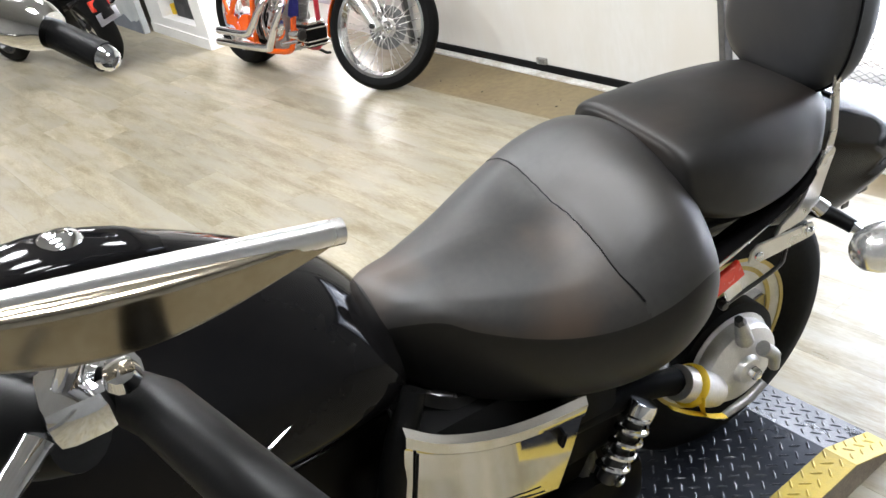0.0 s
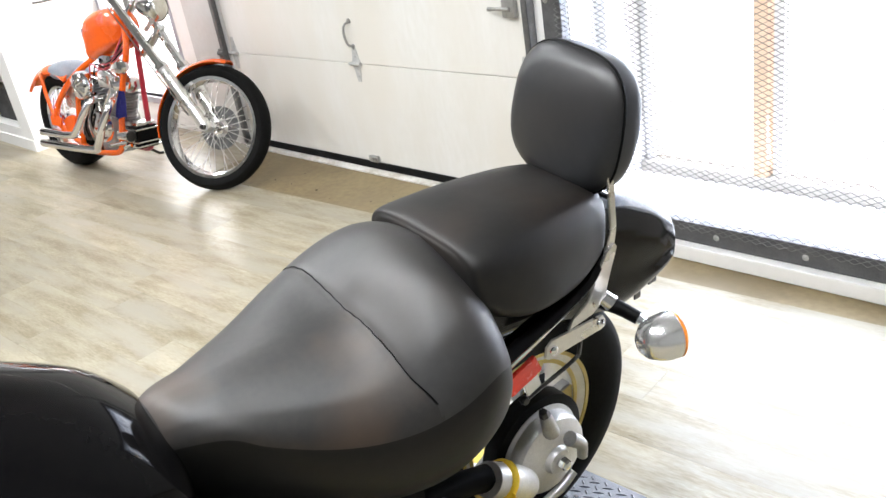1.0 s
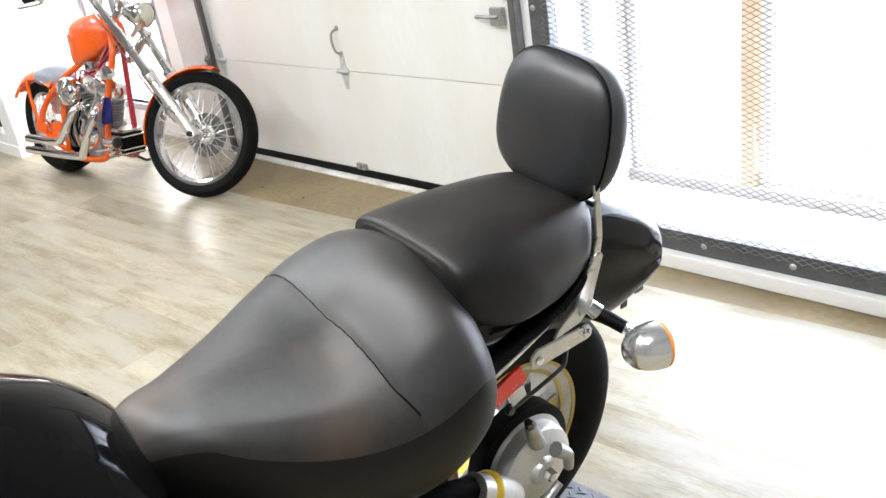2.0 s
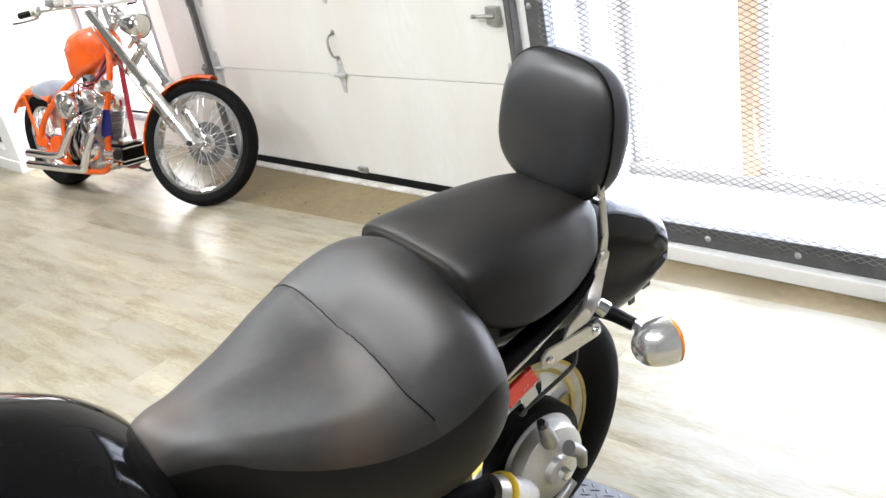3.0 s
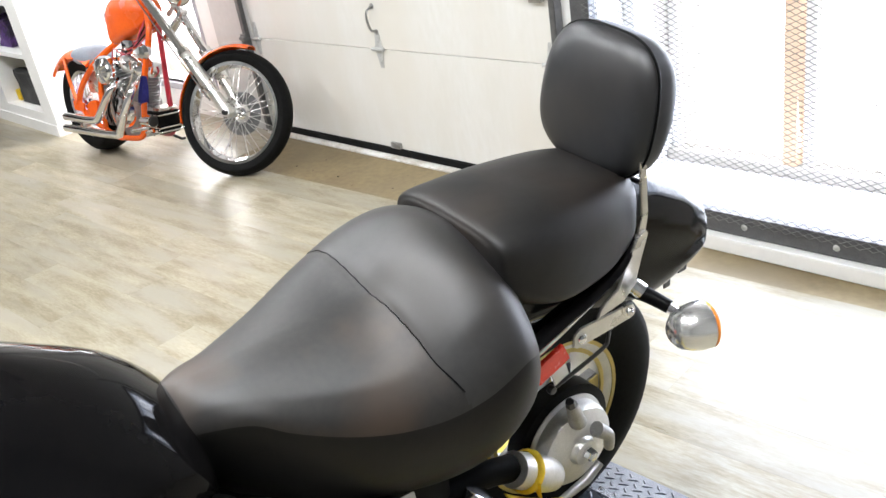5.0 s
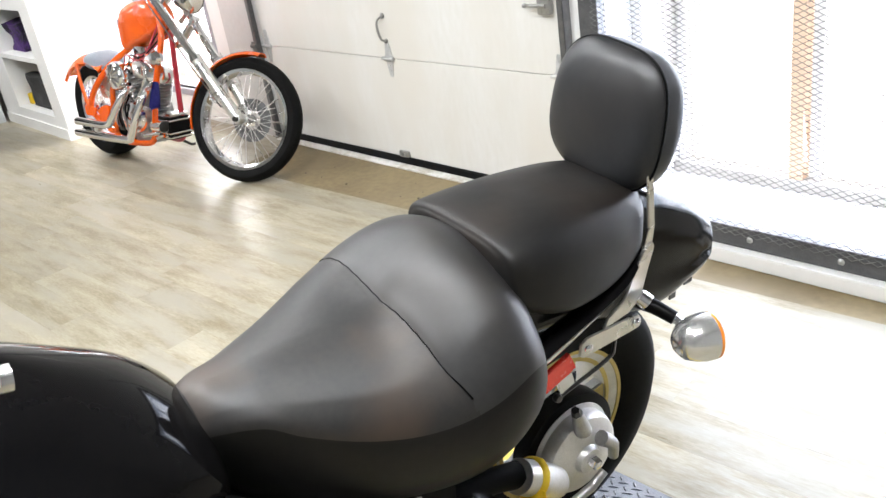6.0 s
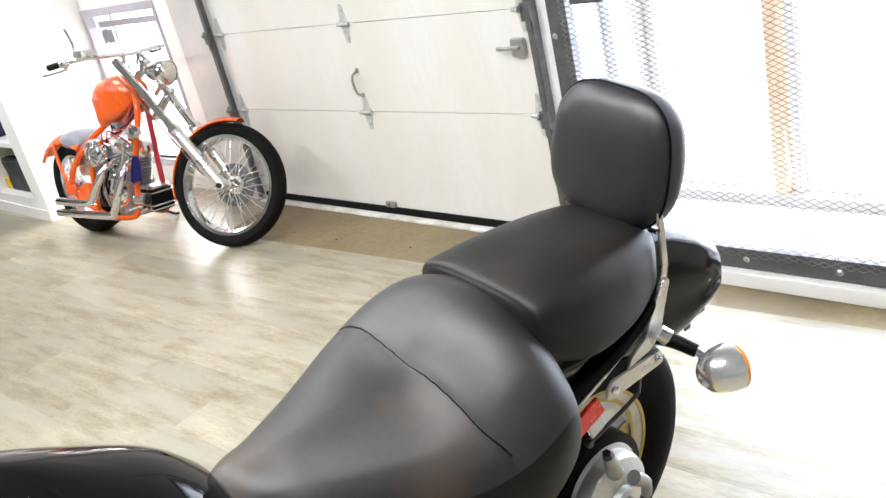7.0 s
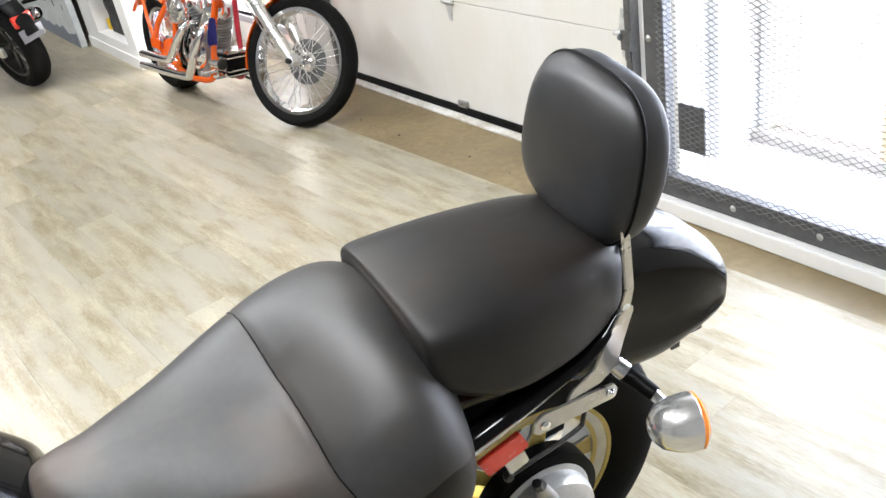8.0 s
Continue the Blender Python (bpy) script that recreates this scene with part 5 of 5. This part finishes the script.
# forks: sliders and tubes on both sides of the front wheel
NECK_TOP = Vector((0.82, 0.0, 1.085))
for sy in (-1, 1):
    foot = STEER @ Vector((0.0, sy * 0.085, 0.0))
    topp = NECK_TOP + Vector((-0.02 * sy, sy * 0.10, 0.03))
    midp = foot + (topp - foot) * 0.44
    fork = part("fork_slider", bar([foot - (topp - foot) * 0.02, foot + (topp - foot) * 0.03, midp], [0.027, 0.035, 0.033], 18), BRUSHED, chop, "satin aluminium fork slider")
    part("dust_cap", bar([midp - (topp - foot) * 0.012, midp + (topp - foot) * 0.018], 0.038, 18), CHROME, fork)
    part("fork_tube", bar([midp, topp], 0.0255, 16), CHROME, fork, "long chrome fork tube")
    part("axle_clamp", turned([(0, 0.02), (0.026, 0.018), (0.028, -0.018), (0, -0.02)], STEER @ Matrix.Translation((0, sy * 0.09, 0)) @ Matrix.Rotation(radians(90), 4, "X"), 18), BRUSHED, fork)
part("axle_bolt", turned([(0, 0.015), (0.014, 0.013), (0.016, 0.0), (0.016, -0.01)], STEER @ Matrix.Translation((0, -0.118, 0)) @ Matrix.Rotation(radians(90), 4, "X"), 16), BLACKMETAL, front)
for f in (0.10, 0.34):
    p = NECK_TOP + (STEER.translation - NECK_TOP) * f
    bm = bmesh.new()
    box(bm, (-0.03, -0.13, -0.014), (0.03, 0.13, 0.014), 0.010, axis(p, NECK_TOP))
    part("triple_tree", bm, CHROME, chop)
# brake line beside the fork
part("brake_hose", bar([(0.86, -0.125, 1.05), (1.08, -0.105, 0.80), (1.28, -0.08, 0.57), (1.40, -0.065, 0.44)], 0.004, 8, 4), CHROME, chop)

# handlebar with controls
bars = part("handlebar", bar([(0.56, -0.345, 1.13), (0.70, -0.33, 1.145), (0.83, -0.24, 1.155), (0.855, -0.12, 1.15), (0.86, 0.0, 1.14), (0.855, 0.12, 1.15), (0.83, 0.24, 1.155), (0.70, 0.33, 1.145), (0.56, 0.345, 1.13)], 0.013, 12, 5), CHROME, chop, "chrome drag bar")
part("grip", bar([(0.545, -0.347, 1.129), (0.665, -0.335, 1.142)], 0.0185, 16), BLACKPLASTIC, bars, "dark rubber grip")
part("grip", bar([(0.545, 0.347, 1.129), (0.665, 0.335, 1.142)], 0.0185, 16), BLACKPLASTIC, bars)
part("lever_perch", bar([(0.675, -0.333, 1.143), (0.72, -0.318, 1.148)], 0.028, 14), BRUSHED, bars)
part("lever", bar([(0.72, -0.325, 1.13), (0.74, -0.36, 1.11), (0.65, -0.395, 1.095), (0.57, -0.405, 1.09)], [0.009, 0.007, 0.006, 0.008], 8, 4), CHROME, bars)
part("reservoir", boxed((0.77, -0.31, 1.165), (0.86, -0.24, 1.205), 0.008), BRUSHED, bars)
part("riser", bar([(0.83, -0.05, 1.07), (0.86, -0.05, 1.145)], 0.014, 12), CHROME, bars)
part("riser", bar([(0.83, 0.05, 1.07), (0.86, 0.05, 1.145)], 0.014, 12), CHROME, bars)
part("mirror_arm", bar([(0.76, -0.29, 1.15), (0.78, -0.30, 1.24), (0.77, -0.32, 1.33)], 0.007, 8, 3), CHROME, bars)
lampm = axis((1.15, -0.02, 1.025), (2.0, 0.10, 0.90))
lamp = part("headlamp", turned([(0, -0.12), (0.025, -0.115), (0.050, -0.075), (0.066, -0.01), (0.073, 0.035), (0.073, 0.055), (0.067, 0.060)], lampm, 36), CHROME, chop, "chrome bullet headlamp")
part("lamp_glass", turned([(0.067, 0.056), (0.05, 0.066), (0.03, 0.072), (0, 0.074)], lampm, 36), LAMPGLASS, lamp)
part("lamp_mount", bar([(1.02, 0, 0.90), (1.08, -0.01, 0.93), (1.12, -0.02, 0.955)], [0.016, 0.014, 0.018], 12, 3), BRUSHED, lamp)

# tank, seat, fenders
TANKC = [(0.486, 0, 0.080, 0.945, 0.84, 0.742), (0.492, 0, 0.103, 0.972, 0.845, 0.730), (0.515, 0, 0.116, 0.995, 0.86, 0.726), (0.575, 0, 0.126, 1.012, 0.87, 0.732), (0.650, 0, 0.130, 1.022, 0.89, 0.76), (0.730, 0, 0.122, 1.026, 0.90, 0.785), (0.800, 0, 0.10, 1.005, 0.905, 0.82), (0.840, 0, 0.07, 0.975, 0.91, 0.85), (0.855, 0, 0.03, 0.94, 0.91, 0.88)]
ctank = part("fuel_tank", cushion(TANKC, 64, 2.5, 5.5, 6), ORANGE, chop, "glossy orange fuel tank")
part("tank_badge", boxed((0.495, -0.1135, 0.855), (0.55, -0.1045, 0.915), 0.004), GREYFRAME, ctank)
SEATC = [(0.19, 0, 0.05, 0.615, 0.60, 0.58), (0.175, 0, 0.085, 0.655, 0.61, 0.575), (0.13, 0, 0.110, 0.690, 0.62, 0.575), (0.07, 0, 0.118, 0.702, 0.625, 0.57), (0.0, 0, 0.115, 0.695, 0.63, 0.575), (-0.04, 0, 0.10, 0.675, 0.64, 0.59), (-0.06, 0, 0.05, 0.655, 0.64, 0.61)]
part("solo_seat", cushion(SEATC, 40, 2.6, 2.4, 5), GREYLEATHER, chop, "grey vinyl solo seat")
bm = bmesh.new()
rings = []
for k in range(15):
    t = radians(60 + 6.6 * k)
    rr = 0.365 + 0.065 * max(0.0, (k - 6) / 8) ** 1.3
    out = [(math.cos(t) * (rr - 0.06 * abs(u) ** 4), 0.118 * u, 0.32 + math.sin(t) * (rr - 0.06 * abs(u) ** 4)) for u in (-1, -0.8, -0.5, 0, 0.5, 0.8, 1)]
    inn = [(math.cos(t) * (rr - (0.075 if abs(u) > 0.9 else 0.014)), 0.108 * u, 0.32 + math.sin(t) * (rr - (0.075 if abs(u) > 0.9 else 0.014))) for u in (0.98, 0.5, 0, -0.5, -0.98)]
    rings.append(out + inn)
loft(bm, rings)
part("rear_fender", bm, ORANGE, chop, "short orange rear fender")

# frame
for sy in (-1, 1):
    y = sy * 0.115
    if sy < 0:
        part("frame_tube", bar([(0.84, -0.03, 0.93), (0.895, -0.07, 0.80), (0.825, -0.10, 0.574), (0.746, -0.10, 0.361), (0.72, -0.10, 0.26), (0.66, -0.10, 0.17), (0.50, y, 0.15), (0.35, y, 0.155), (0.10, y, 0.24), (0.0, -0.13, 0.32)], 0.0185, 12, 6), ORANGE, chop, "orange frame tube")
    else:
        part("frame_tube", bar([(0.84, 0.03, 0.93), (0.812, 0.05, 0.80), (0.801, 0.05, 0.556), (0.795, 0.05, 0.359), (0.80, 0.05, 0.25), (0.74, 0.06, 0.165), (0.55, 0.09, 0.15), (0.35, y, 0.155), (0.10, y, 0.24), (0.0, 0.13, 0.32)], 0.0165, 12, 6), REDPAINT, chop, "red frame tube")
    part("frame_tube", bar([(0.82, sy * 0.02, 0.88), (0.55, sy * 0.05, 0.76), (0.30, sy * 0.11, 0.62), (0.10, sy * 0.135, 0.46), (0.0, sy * 0.135, 0.325)], 0.0185, 12, 5), ORANGE, chop)
    part("frame_tube", bar([(0.34, sy * 0.10, 0.645), (0.28, y, 0.40), (0.26, y, 0.17)], 0.0165, 12, 4), ORANGE, chop)
    part("fender_strut", bar([(-0.10, sy * 0.125, 0.625), (-0.06, sy * 0.135, 0.48), (0.0, sy * 0.138, 0.33)], 0.012, 10, 3), ORANGE, chop)
    part("axle_plate", plate([(-0.05, -0.03), (0.07, -0.035), (0.10, 0.02), (0.02, 0.045), (-0.05, 0.03)], 0.012, Matrix.Translation((0, y + sy * 0.02, 0.32)) @ Matrix.Rotation(radians(90), 4, "X"), 0.003), ORANGE, chop)
part("neck", bar([(0.91, 0, 0.87), (0.85, 0, 0.99)], 0.030, 18), ORANGE, chop)
part("side_panel", plate([(0.09, 0.24), (0.18, 0.25), (0.23, 0.33), (0.22, 0.37), (0.14, 0.36), (0.08, 0.33)], 0.02, Matrix.Translation((0.0, -0.105, 0.0)) @ Matrix.Rotation(radians(90), 4, "X"), 0.006), ORANGE, chop)

# engine: crankcase, two finned cylinders, covers, air cleaner, pipes
part("crankcase", boxed((0.34, -0.11, 0.20), (0.64, 0.11, 0.40), 0.045), CASTALU, chop, "cast alloy crankcase")
part("cam_cover", turned([(0, 0.035), (0.06, 0.032), (0.095, 0.02), (0.105, -0.01)], axis((0.53, -0.11, 0.315), (0.53, -1, 0.315)), 32), CHROME, chop, "chrome cam cover")
part("gearbox", boxed((0.22, -0.09, 0.22), (0.38, 0.10, 0.42), 0.04), BRUSHED, chop)
for cx, lean in ((0.46, -22), (0.60, 24)):
    fr = Matrix.Translation((cx, 0.0, 0.37)) @ Matrix.Rotation(radians(lean), 4, "Y")
    prof = []
    for k in range(10):
        prof += [(0.058, 0.020 * k), (0.088, 0.020 * k + 0.002), (0.088, 0.020 * k + 0.008), (0.058, 0.020 * k + 0.010)]
    cyl = part("cylinder", turned(prof, fr, 28), CASTALU, chop, "finned alloy cylinder")
    part("rocker_box", turned([(0.084, 0.202), (0.090, 0.212), (0.090, 0.245), (0.075, 0.272), (0.04, 0.285), (0, 0.288)], fr, 28), CHROME, cyl)
    for o in (-0.028, 0.028):
        part("pushrod_tube", bar([(0.54 + o, -0.105, 0.37), fr @ Vector((o, -0.075, 0.20))], 0.010, 10), CHROME, cyl)
AC = axis((0.475, -0.135, 0.578), (0.475, -1.0, 0.60))
cleaner = part("air_cleaner", turned([(0, 0.072), (0.03, 0.070), (0.078, 0.055), (0.088, 0.040), (0.088, 0.0), (0.06, -0.01)], AC, 36), CHROME, chop, "ribbed chrome air cleaner")
for k in range(12):
    t = 2 * math.pi * k / 12
    part("rib", bar([AC @ Vector((0.02 * math.cos(t), 0.02 * math.sin(t), 0.074)), AC @ Vector((0.074 * math.cos(t), 0.074 * math.sin(t), 0.060))], 0.006, 6), CHROME, cleaner)
part("carburettor", boxed((0.55, -0.10, 0.56), (0.66, 0.02, 0.66), 0.02), BRUSHED, chop)
part("oil_tank", boxed((0.09, -0.105, 0.40), (0.30, 0.105, 0.575), 0.045), BRUSHED, chop, "satin silver oil tank")
PIPES = ([(0.55, -0.07, 0.50), (0.57, -0.17, 0.49), (0.53, -0.215, 0.42), (0.44, -0.225, 0.32), (0.34, -0.225, 0.270), (-0.02, -0.225, 0.266)], [(0.70, -0.06, 0.52), (0.76, -0.16, 0.48), (0.72, -0.215, 0.36), (0.64, -0.225, 0.23), (0.55, -0.228, 0.200), (-0.04, -0.228, 0.190)])
for pts in PIPES:
    part("exhaust_pipe", bar(pts, [0.020, 0.021, 0.023, 0.025, 0.026, 0.027], 20, 6), CHROME, chop, "chrome exhaust pipe")
part("pipe_bracket", boxed((0.20, -0.235, 0.22), (0.24, -0.20, 0.28), 0.004), BRUSHED, chop)
part("footpeg", bar([(0.78, -0.12, 0.24), (0.80, -0.24, 0.25)], 0.012, 10), CHROME, chop)
part("brake_pedal", bar([(0.80, -0.14, 0.21), (0.90, -0.20, 0.24), (0.98, -0.20, 0.26)], 0.008, 8, 3), CHROME, chop)
part("kick_stand", bar([(0.52, 0.13, 0.15), (0.50, 0.27, 0.062), (0.50, 0.30, 0.060)], 0.010, 10), BLACKMETAL, chop)
part("lower_case", boxed((0.46, -0.10, 0.150), (0.64, 0.08, 0.21), 0.02), CASTALU, chop)
# regulator block between the down tubes
reg = part("regulator", boxed((0.665, -0.06, 0.185), (0.825, 0.09, 0.325), 0.02), BLACKPLASTIC, chop, "black and chrome regulator block")
for k in (0, 1, 4):
    part("fin", boxed((0.658, -0.068, 0.196 + 0.026 * k), (0.832, 0.097, 0.206 + 0.026 * k), 0.003), CHROME, reg)
part("reg_top", boxed((0.68, -0.05, 0.3255), (0.815, 0.08, 0.345), 0.006), BRUSHED, reg)
part("starter_body", bar([(0.70, -0.085, 0.275), (0.80, -0.085, 0.275)], [0.040, 0.040], 20), CHROME, reg, "chrome cylinder")
part("end_cap", turned([(0, 0.012), (0.028, 0.010), (0.036, 0.0)], axis((0.80, -0.085, 0.275), (1.8, -0.085, 0.275)), 20), BLACKMETAL, reg)
for k in range(3):
    part("stud", turned([(0, 0.010), (0.007, 0.008), (0.008, 0.0)], axis((0.70 + 0.05 * k, -0.071, 0.215), (0.70 + 0.05 * k, -1, 0.215)), 8), CHROME, reg)
# wiring and small fittings
for k in range(5):
    part("wire", bar([(0.86 + 0.02 * k, -0.06 + 0.02 * k, 0.88), (0.80 - 0.03 * k, -0.10, 0.76 - 0.02 * k), (0.70 - 0.05 * k, -0.09, 0.70), (0.62 - 0.05 * k, -0.07, 0.62)], 0.0045, 6, 4), BLACKPLASTIC if k % 2 else REDPAINT, chop)
part("ignition_coil", boxed((0.60, -0.10, 0.70), (0.74, -0.03, 0.76), 0.015), CHROME, chop)
part("horn", turned([(0, 0.03), (0.035, 0.026), (0.045, 0.0), (0.03, -0.03)], axis((0.89, -0.12, 0.70), (0.95, -1, 0.66)), 20), CHROME, chop)

for k in range(4):
    part("oil_line", bar([(0.30 + 0.05 * k, -0.115, 0.24), (0.36 + 0.04 * k, -0.15, 0.30 + 0.02 * k), (0.40 + 0.03 * k, -0.12, 0.44), (0.33 + 0.06 * k, -0.10, 0.53)], 0.006, 8, 4), BLACKPLASTIC if k % 2 else CHROME, chop)
part("primary_gap", boxed((0.31, -0.118, 0.215), (0.37, -0.104, 0.36), 0.008), BLACKMETAL, chop)
part("intake", bar([(0.47, -0.02, 0.60), (0.58, -0.02, 0.62), (0.66, -0.02, 0.60)], 0.026, 14, 4), BLACKMETAL, chop)
part("rocker_bracket", bar([(0.56, -0.06, 0.68), (0.68, -0.09, 0.66), (0.78, -0.10, 0.62)], 0.014, 10, 3), CHROME, chop)
part("timing_cover", turned([(0, 0.012), (0.035, 0.010), (0.040, 0.0)], axis((0.58, -0.146, 0.335), (0.58, -1, 0.335)), 20), BRUSHED, chop)

# blue shop cloth hung over the frame tube
bm = bmesh.new()
prev = None
for i in range(13):
    u = i / 12
    z = 0.565 - 0.17 * u
    w = 0.025 + 0.055 * u
    cur = []
    for j in range(9):
        s = j / 8 - 0.5
        cur.append(bm.verts.new((0.895 - 0.07 * u + w * s * 1.7, -0.150 - 0.012 * math.sin(9 * s + 2 * u) * (0.4 + u), z + 0.012 * math.sin(7 * s) * u)))
    if prev:
        for j in range(8):
            bm.faces.new((prev[j], prev[j + 1], cur[j + 1], cur[j]))
    prev = cur
r = bmesh.ops.solidify(bm, geom=list(bm.faces), thickness=0.004)
cloth = part("shop_cloth", bm, BLUECLOTH)
cloth.matrix_basis = CHOP
tagged(cloth, "dark blue cloth hanging from the chopper frame", "cloth")

# ---- another parked motorcycle, seen from behind ----
FARB = Matrix.Translation((-3.50, -1.42, 0.0)) @ Matrix.Rotation(radians(196), 4, "Z") @ Matrix.Rotation(radians(-9), 4, "X")
far = thing("motorcycle", FARB, "dark sport motorcycle parked with its red tail lamp showing", "motorcycle")
m = Matrix.Translation((0, 0, 0.315)) @ Matrix.Rotation(radians(-90), 4, "X")
w = part("rear_wheel", turned([(0.20, -0.06), (0.215, -0.062), (0.195, 0), (0.215, 0.062), (0.20, 0.06), (0.18, 0)], m, 40, True), BLACKMETAL, far)
part("tyre", turned([(0.21, -0.055), (0.245, -0.08), (0.28, -0.078), (0.306, -0.05), (0.315, 0), (0.306, 0.05), (0.28, 0.078), (0.245, 0.08), (0.21, 0.055)], m, 56), TYRE, w, "black rear tyre")
for i in range(5):
    part("spoke", plate([(0.03, -0.02), (0.20, -0.012), (0.20, 0.012), (0.03, 0.02)], 0.02, m @ Matrix.Rotation(radians(72 * i), 4, "Z")), BLACKMETAL, w)
m = Matrix.Translation((1.40, 0, 0.305)) @ Matrix.Rotation(radians(-90), 4, "X")
w = part("front_wheel", turned([(0.20, -0.05), (0.215, -0.05), (0.195, 0), (0.215, 0.05), (0.20, 0.05), (0.18, 0)], m, 40, True), BLACKMETAL, far)
part("tyre", turned([(0.21, -0.045), (0.245, -0.062), (0.28, -0.055), (0.305, 0), (0.28, 0.055), (0.245, 0.062), (0.21, 0.045)], m, 48), TYRE, w)
part("body", cushion([(-0.30, 0, 0.05, 0.80, 0.77, 0.73), (-0.24, 0, 0.10, 0.83, 0.77, 0.70), (0.0, 0, 0.13, 0.84, 0.76, 0.64), (0.35, 0, 0.13, 0.82, 0.70, 0.50), (0.6, 0, 0.16, 0.98, 0.80, 0.40), (0.95, 0, 0.15, 1.0, 0.80, 0.38), (1.2, 0, 0.12, 0.98, 0.80, 0.55)], 32), GLOSS, far, "black bodywork")
part("seat", cushion([(-0.18, 0, 0.10, 0.875, 0.84, 0.80), (0.1, 0, 0.13, 0.875, 0.83, 0.78), (0.42, 0, 0.11, 0.845, 0.80, 0.76)], 24), LEATHER, far)
part("swing_arm", boxed((-0.03, 0.09, 0.28), (0.5, 0.125, 0.36), 0.015), BRUSHED, far)
part("swing_arm", boxed((-0.03, -0.125, 0.28), (0.5, -0.09, 0.36), 0.015), BRUSHED, far)
part("mudguard", bar([(-0.27, 0, 0.66), (-0.36, 0, 0.56), (-0.40, 0, 0.44)], [0.07, 0.06, 0.05], 12, 3, False, 0.25), BLACKPLASTIC, far)
lampr = part("tail_lamp", boxed((-0.365, -0.075, 0.50), (-0.325, 0.075, 0.585), 0.014), REDLENS, far, "red tail lamp")
part("lamp_cell", boxed((-0.3695, -0.03, 0.53), (-0.364, 0.03, 0.565), 0.002), AMBER, lampr)
part("plate", boxed((-0.395, -0.09, 0.40), (-0.385, 0.09, 0.49), 0.003), GREYFRAME, far)
can = part("silencer", turned([(0, -0.30), (0.035, -0.30), (0.052, -0.25), (0.055, 0.0), (0.050, 0.10), (0.042, 0.115), (0.036, 0.10), (0.034, 0.0), (0, 0.0)], axis((-0.05, -0.20, 0.47), (-1.0, -0.24, 0.60)), 28), CHROME, far, "chrome silencer")
part("turn_signal", bar([(-0.28, -0.09, 0.62), (-0.29, -0.20, 0.61)], [0.012, 0.022], 10), BLACKPLASTIC, far)
part("turn_signal", bar([(-0.28, 0.09, 0.62), (-0.29, 0.20, 0.61)], [0.012, 0.022], 10), BLACKPLASTIC, far)
part("pannier", boxed((-0.15, 0.16, 0.52), (0.25, 0.34, 0.80), 0.03), BLACKPLASTIC, far, "black side case")

# ---- floor planks, last ----
PL, PW = 1.22, 0.18
bm = boxed((0.0002, 0.0002, -0.011), (PL - 0.0002, PW - 0.0002, 0.0), 0.0003)
plank_mesh = bpy.data.meshes.new("plank")
bm.to_mesh(plank_mesh)
bm.free()
plank_mesh.materials.append(PLANK)
rest = bmesh.new()
rng = random.Random(5)
turn = Matrix.Rotation(SKEW, 4, "Z")
spots = []
for j in range(-3, 36):
    shift = rng.uniform(0, PL) if j >= 1 else STRIP_X % PL
    for i in range(-9, 6):
        m = Matrix.Translation((0, -0.470, 0)) @ turn @ Matrix.Translation((i * PL + shift, -j * PW, 0))
        p = m.translation
        if j < 1 and p.x + PL > STRIP_X + 0.10:
            continue
        if room["x0"] - PL < p.x < room["x1"] and p.y > room["y0"] - 0.3:
            spots.append((m, p))
whole = [s for s in spots if room["x0"] < s[1].x < room["x1"] - PL]
near = sorted(whole, key=lambda s: abs(s[1].x + 0.6 - 1.0) * 0.8 + abs(s[1].y + 1.6))[:295]
chosen = {id(s) for s in near}
for s in spots:
    if id(s) in chosen:
        ob = new("plank", plank_mesh)
        ob.parent = subfloor
        ob.matrix_basis = s[0]
    else:
        # planks at the side walls are cut to length
        head, tail = max(0.0, room["x0"] - s[1].x), min(PL, room["x1"] - s[1].x)
        box(rest, (head + 0.0008, 0.0008, -0.011), (tail - 0.0008, PW - 0.0008, 0.0), 0, s[0])
ob = part("far_planks", rest, PLANK_REST, subfloor, smooth=False)
ob["kind"] = "stuff"
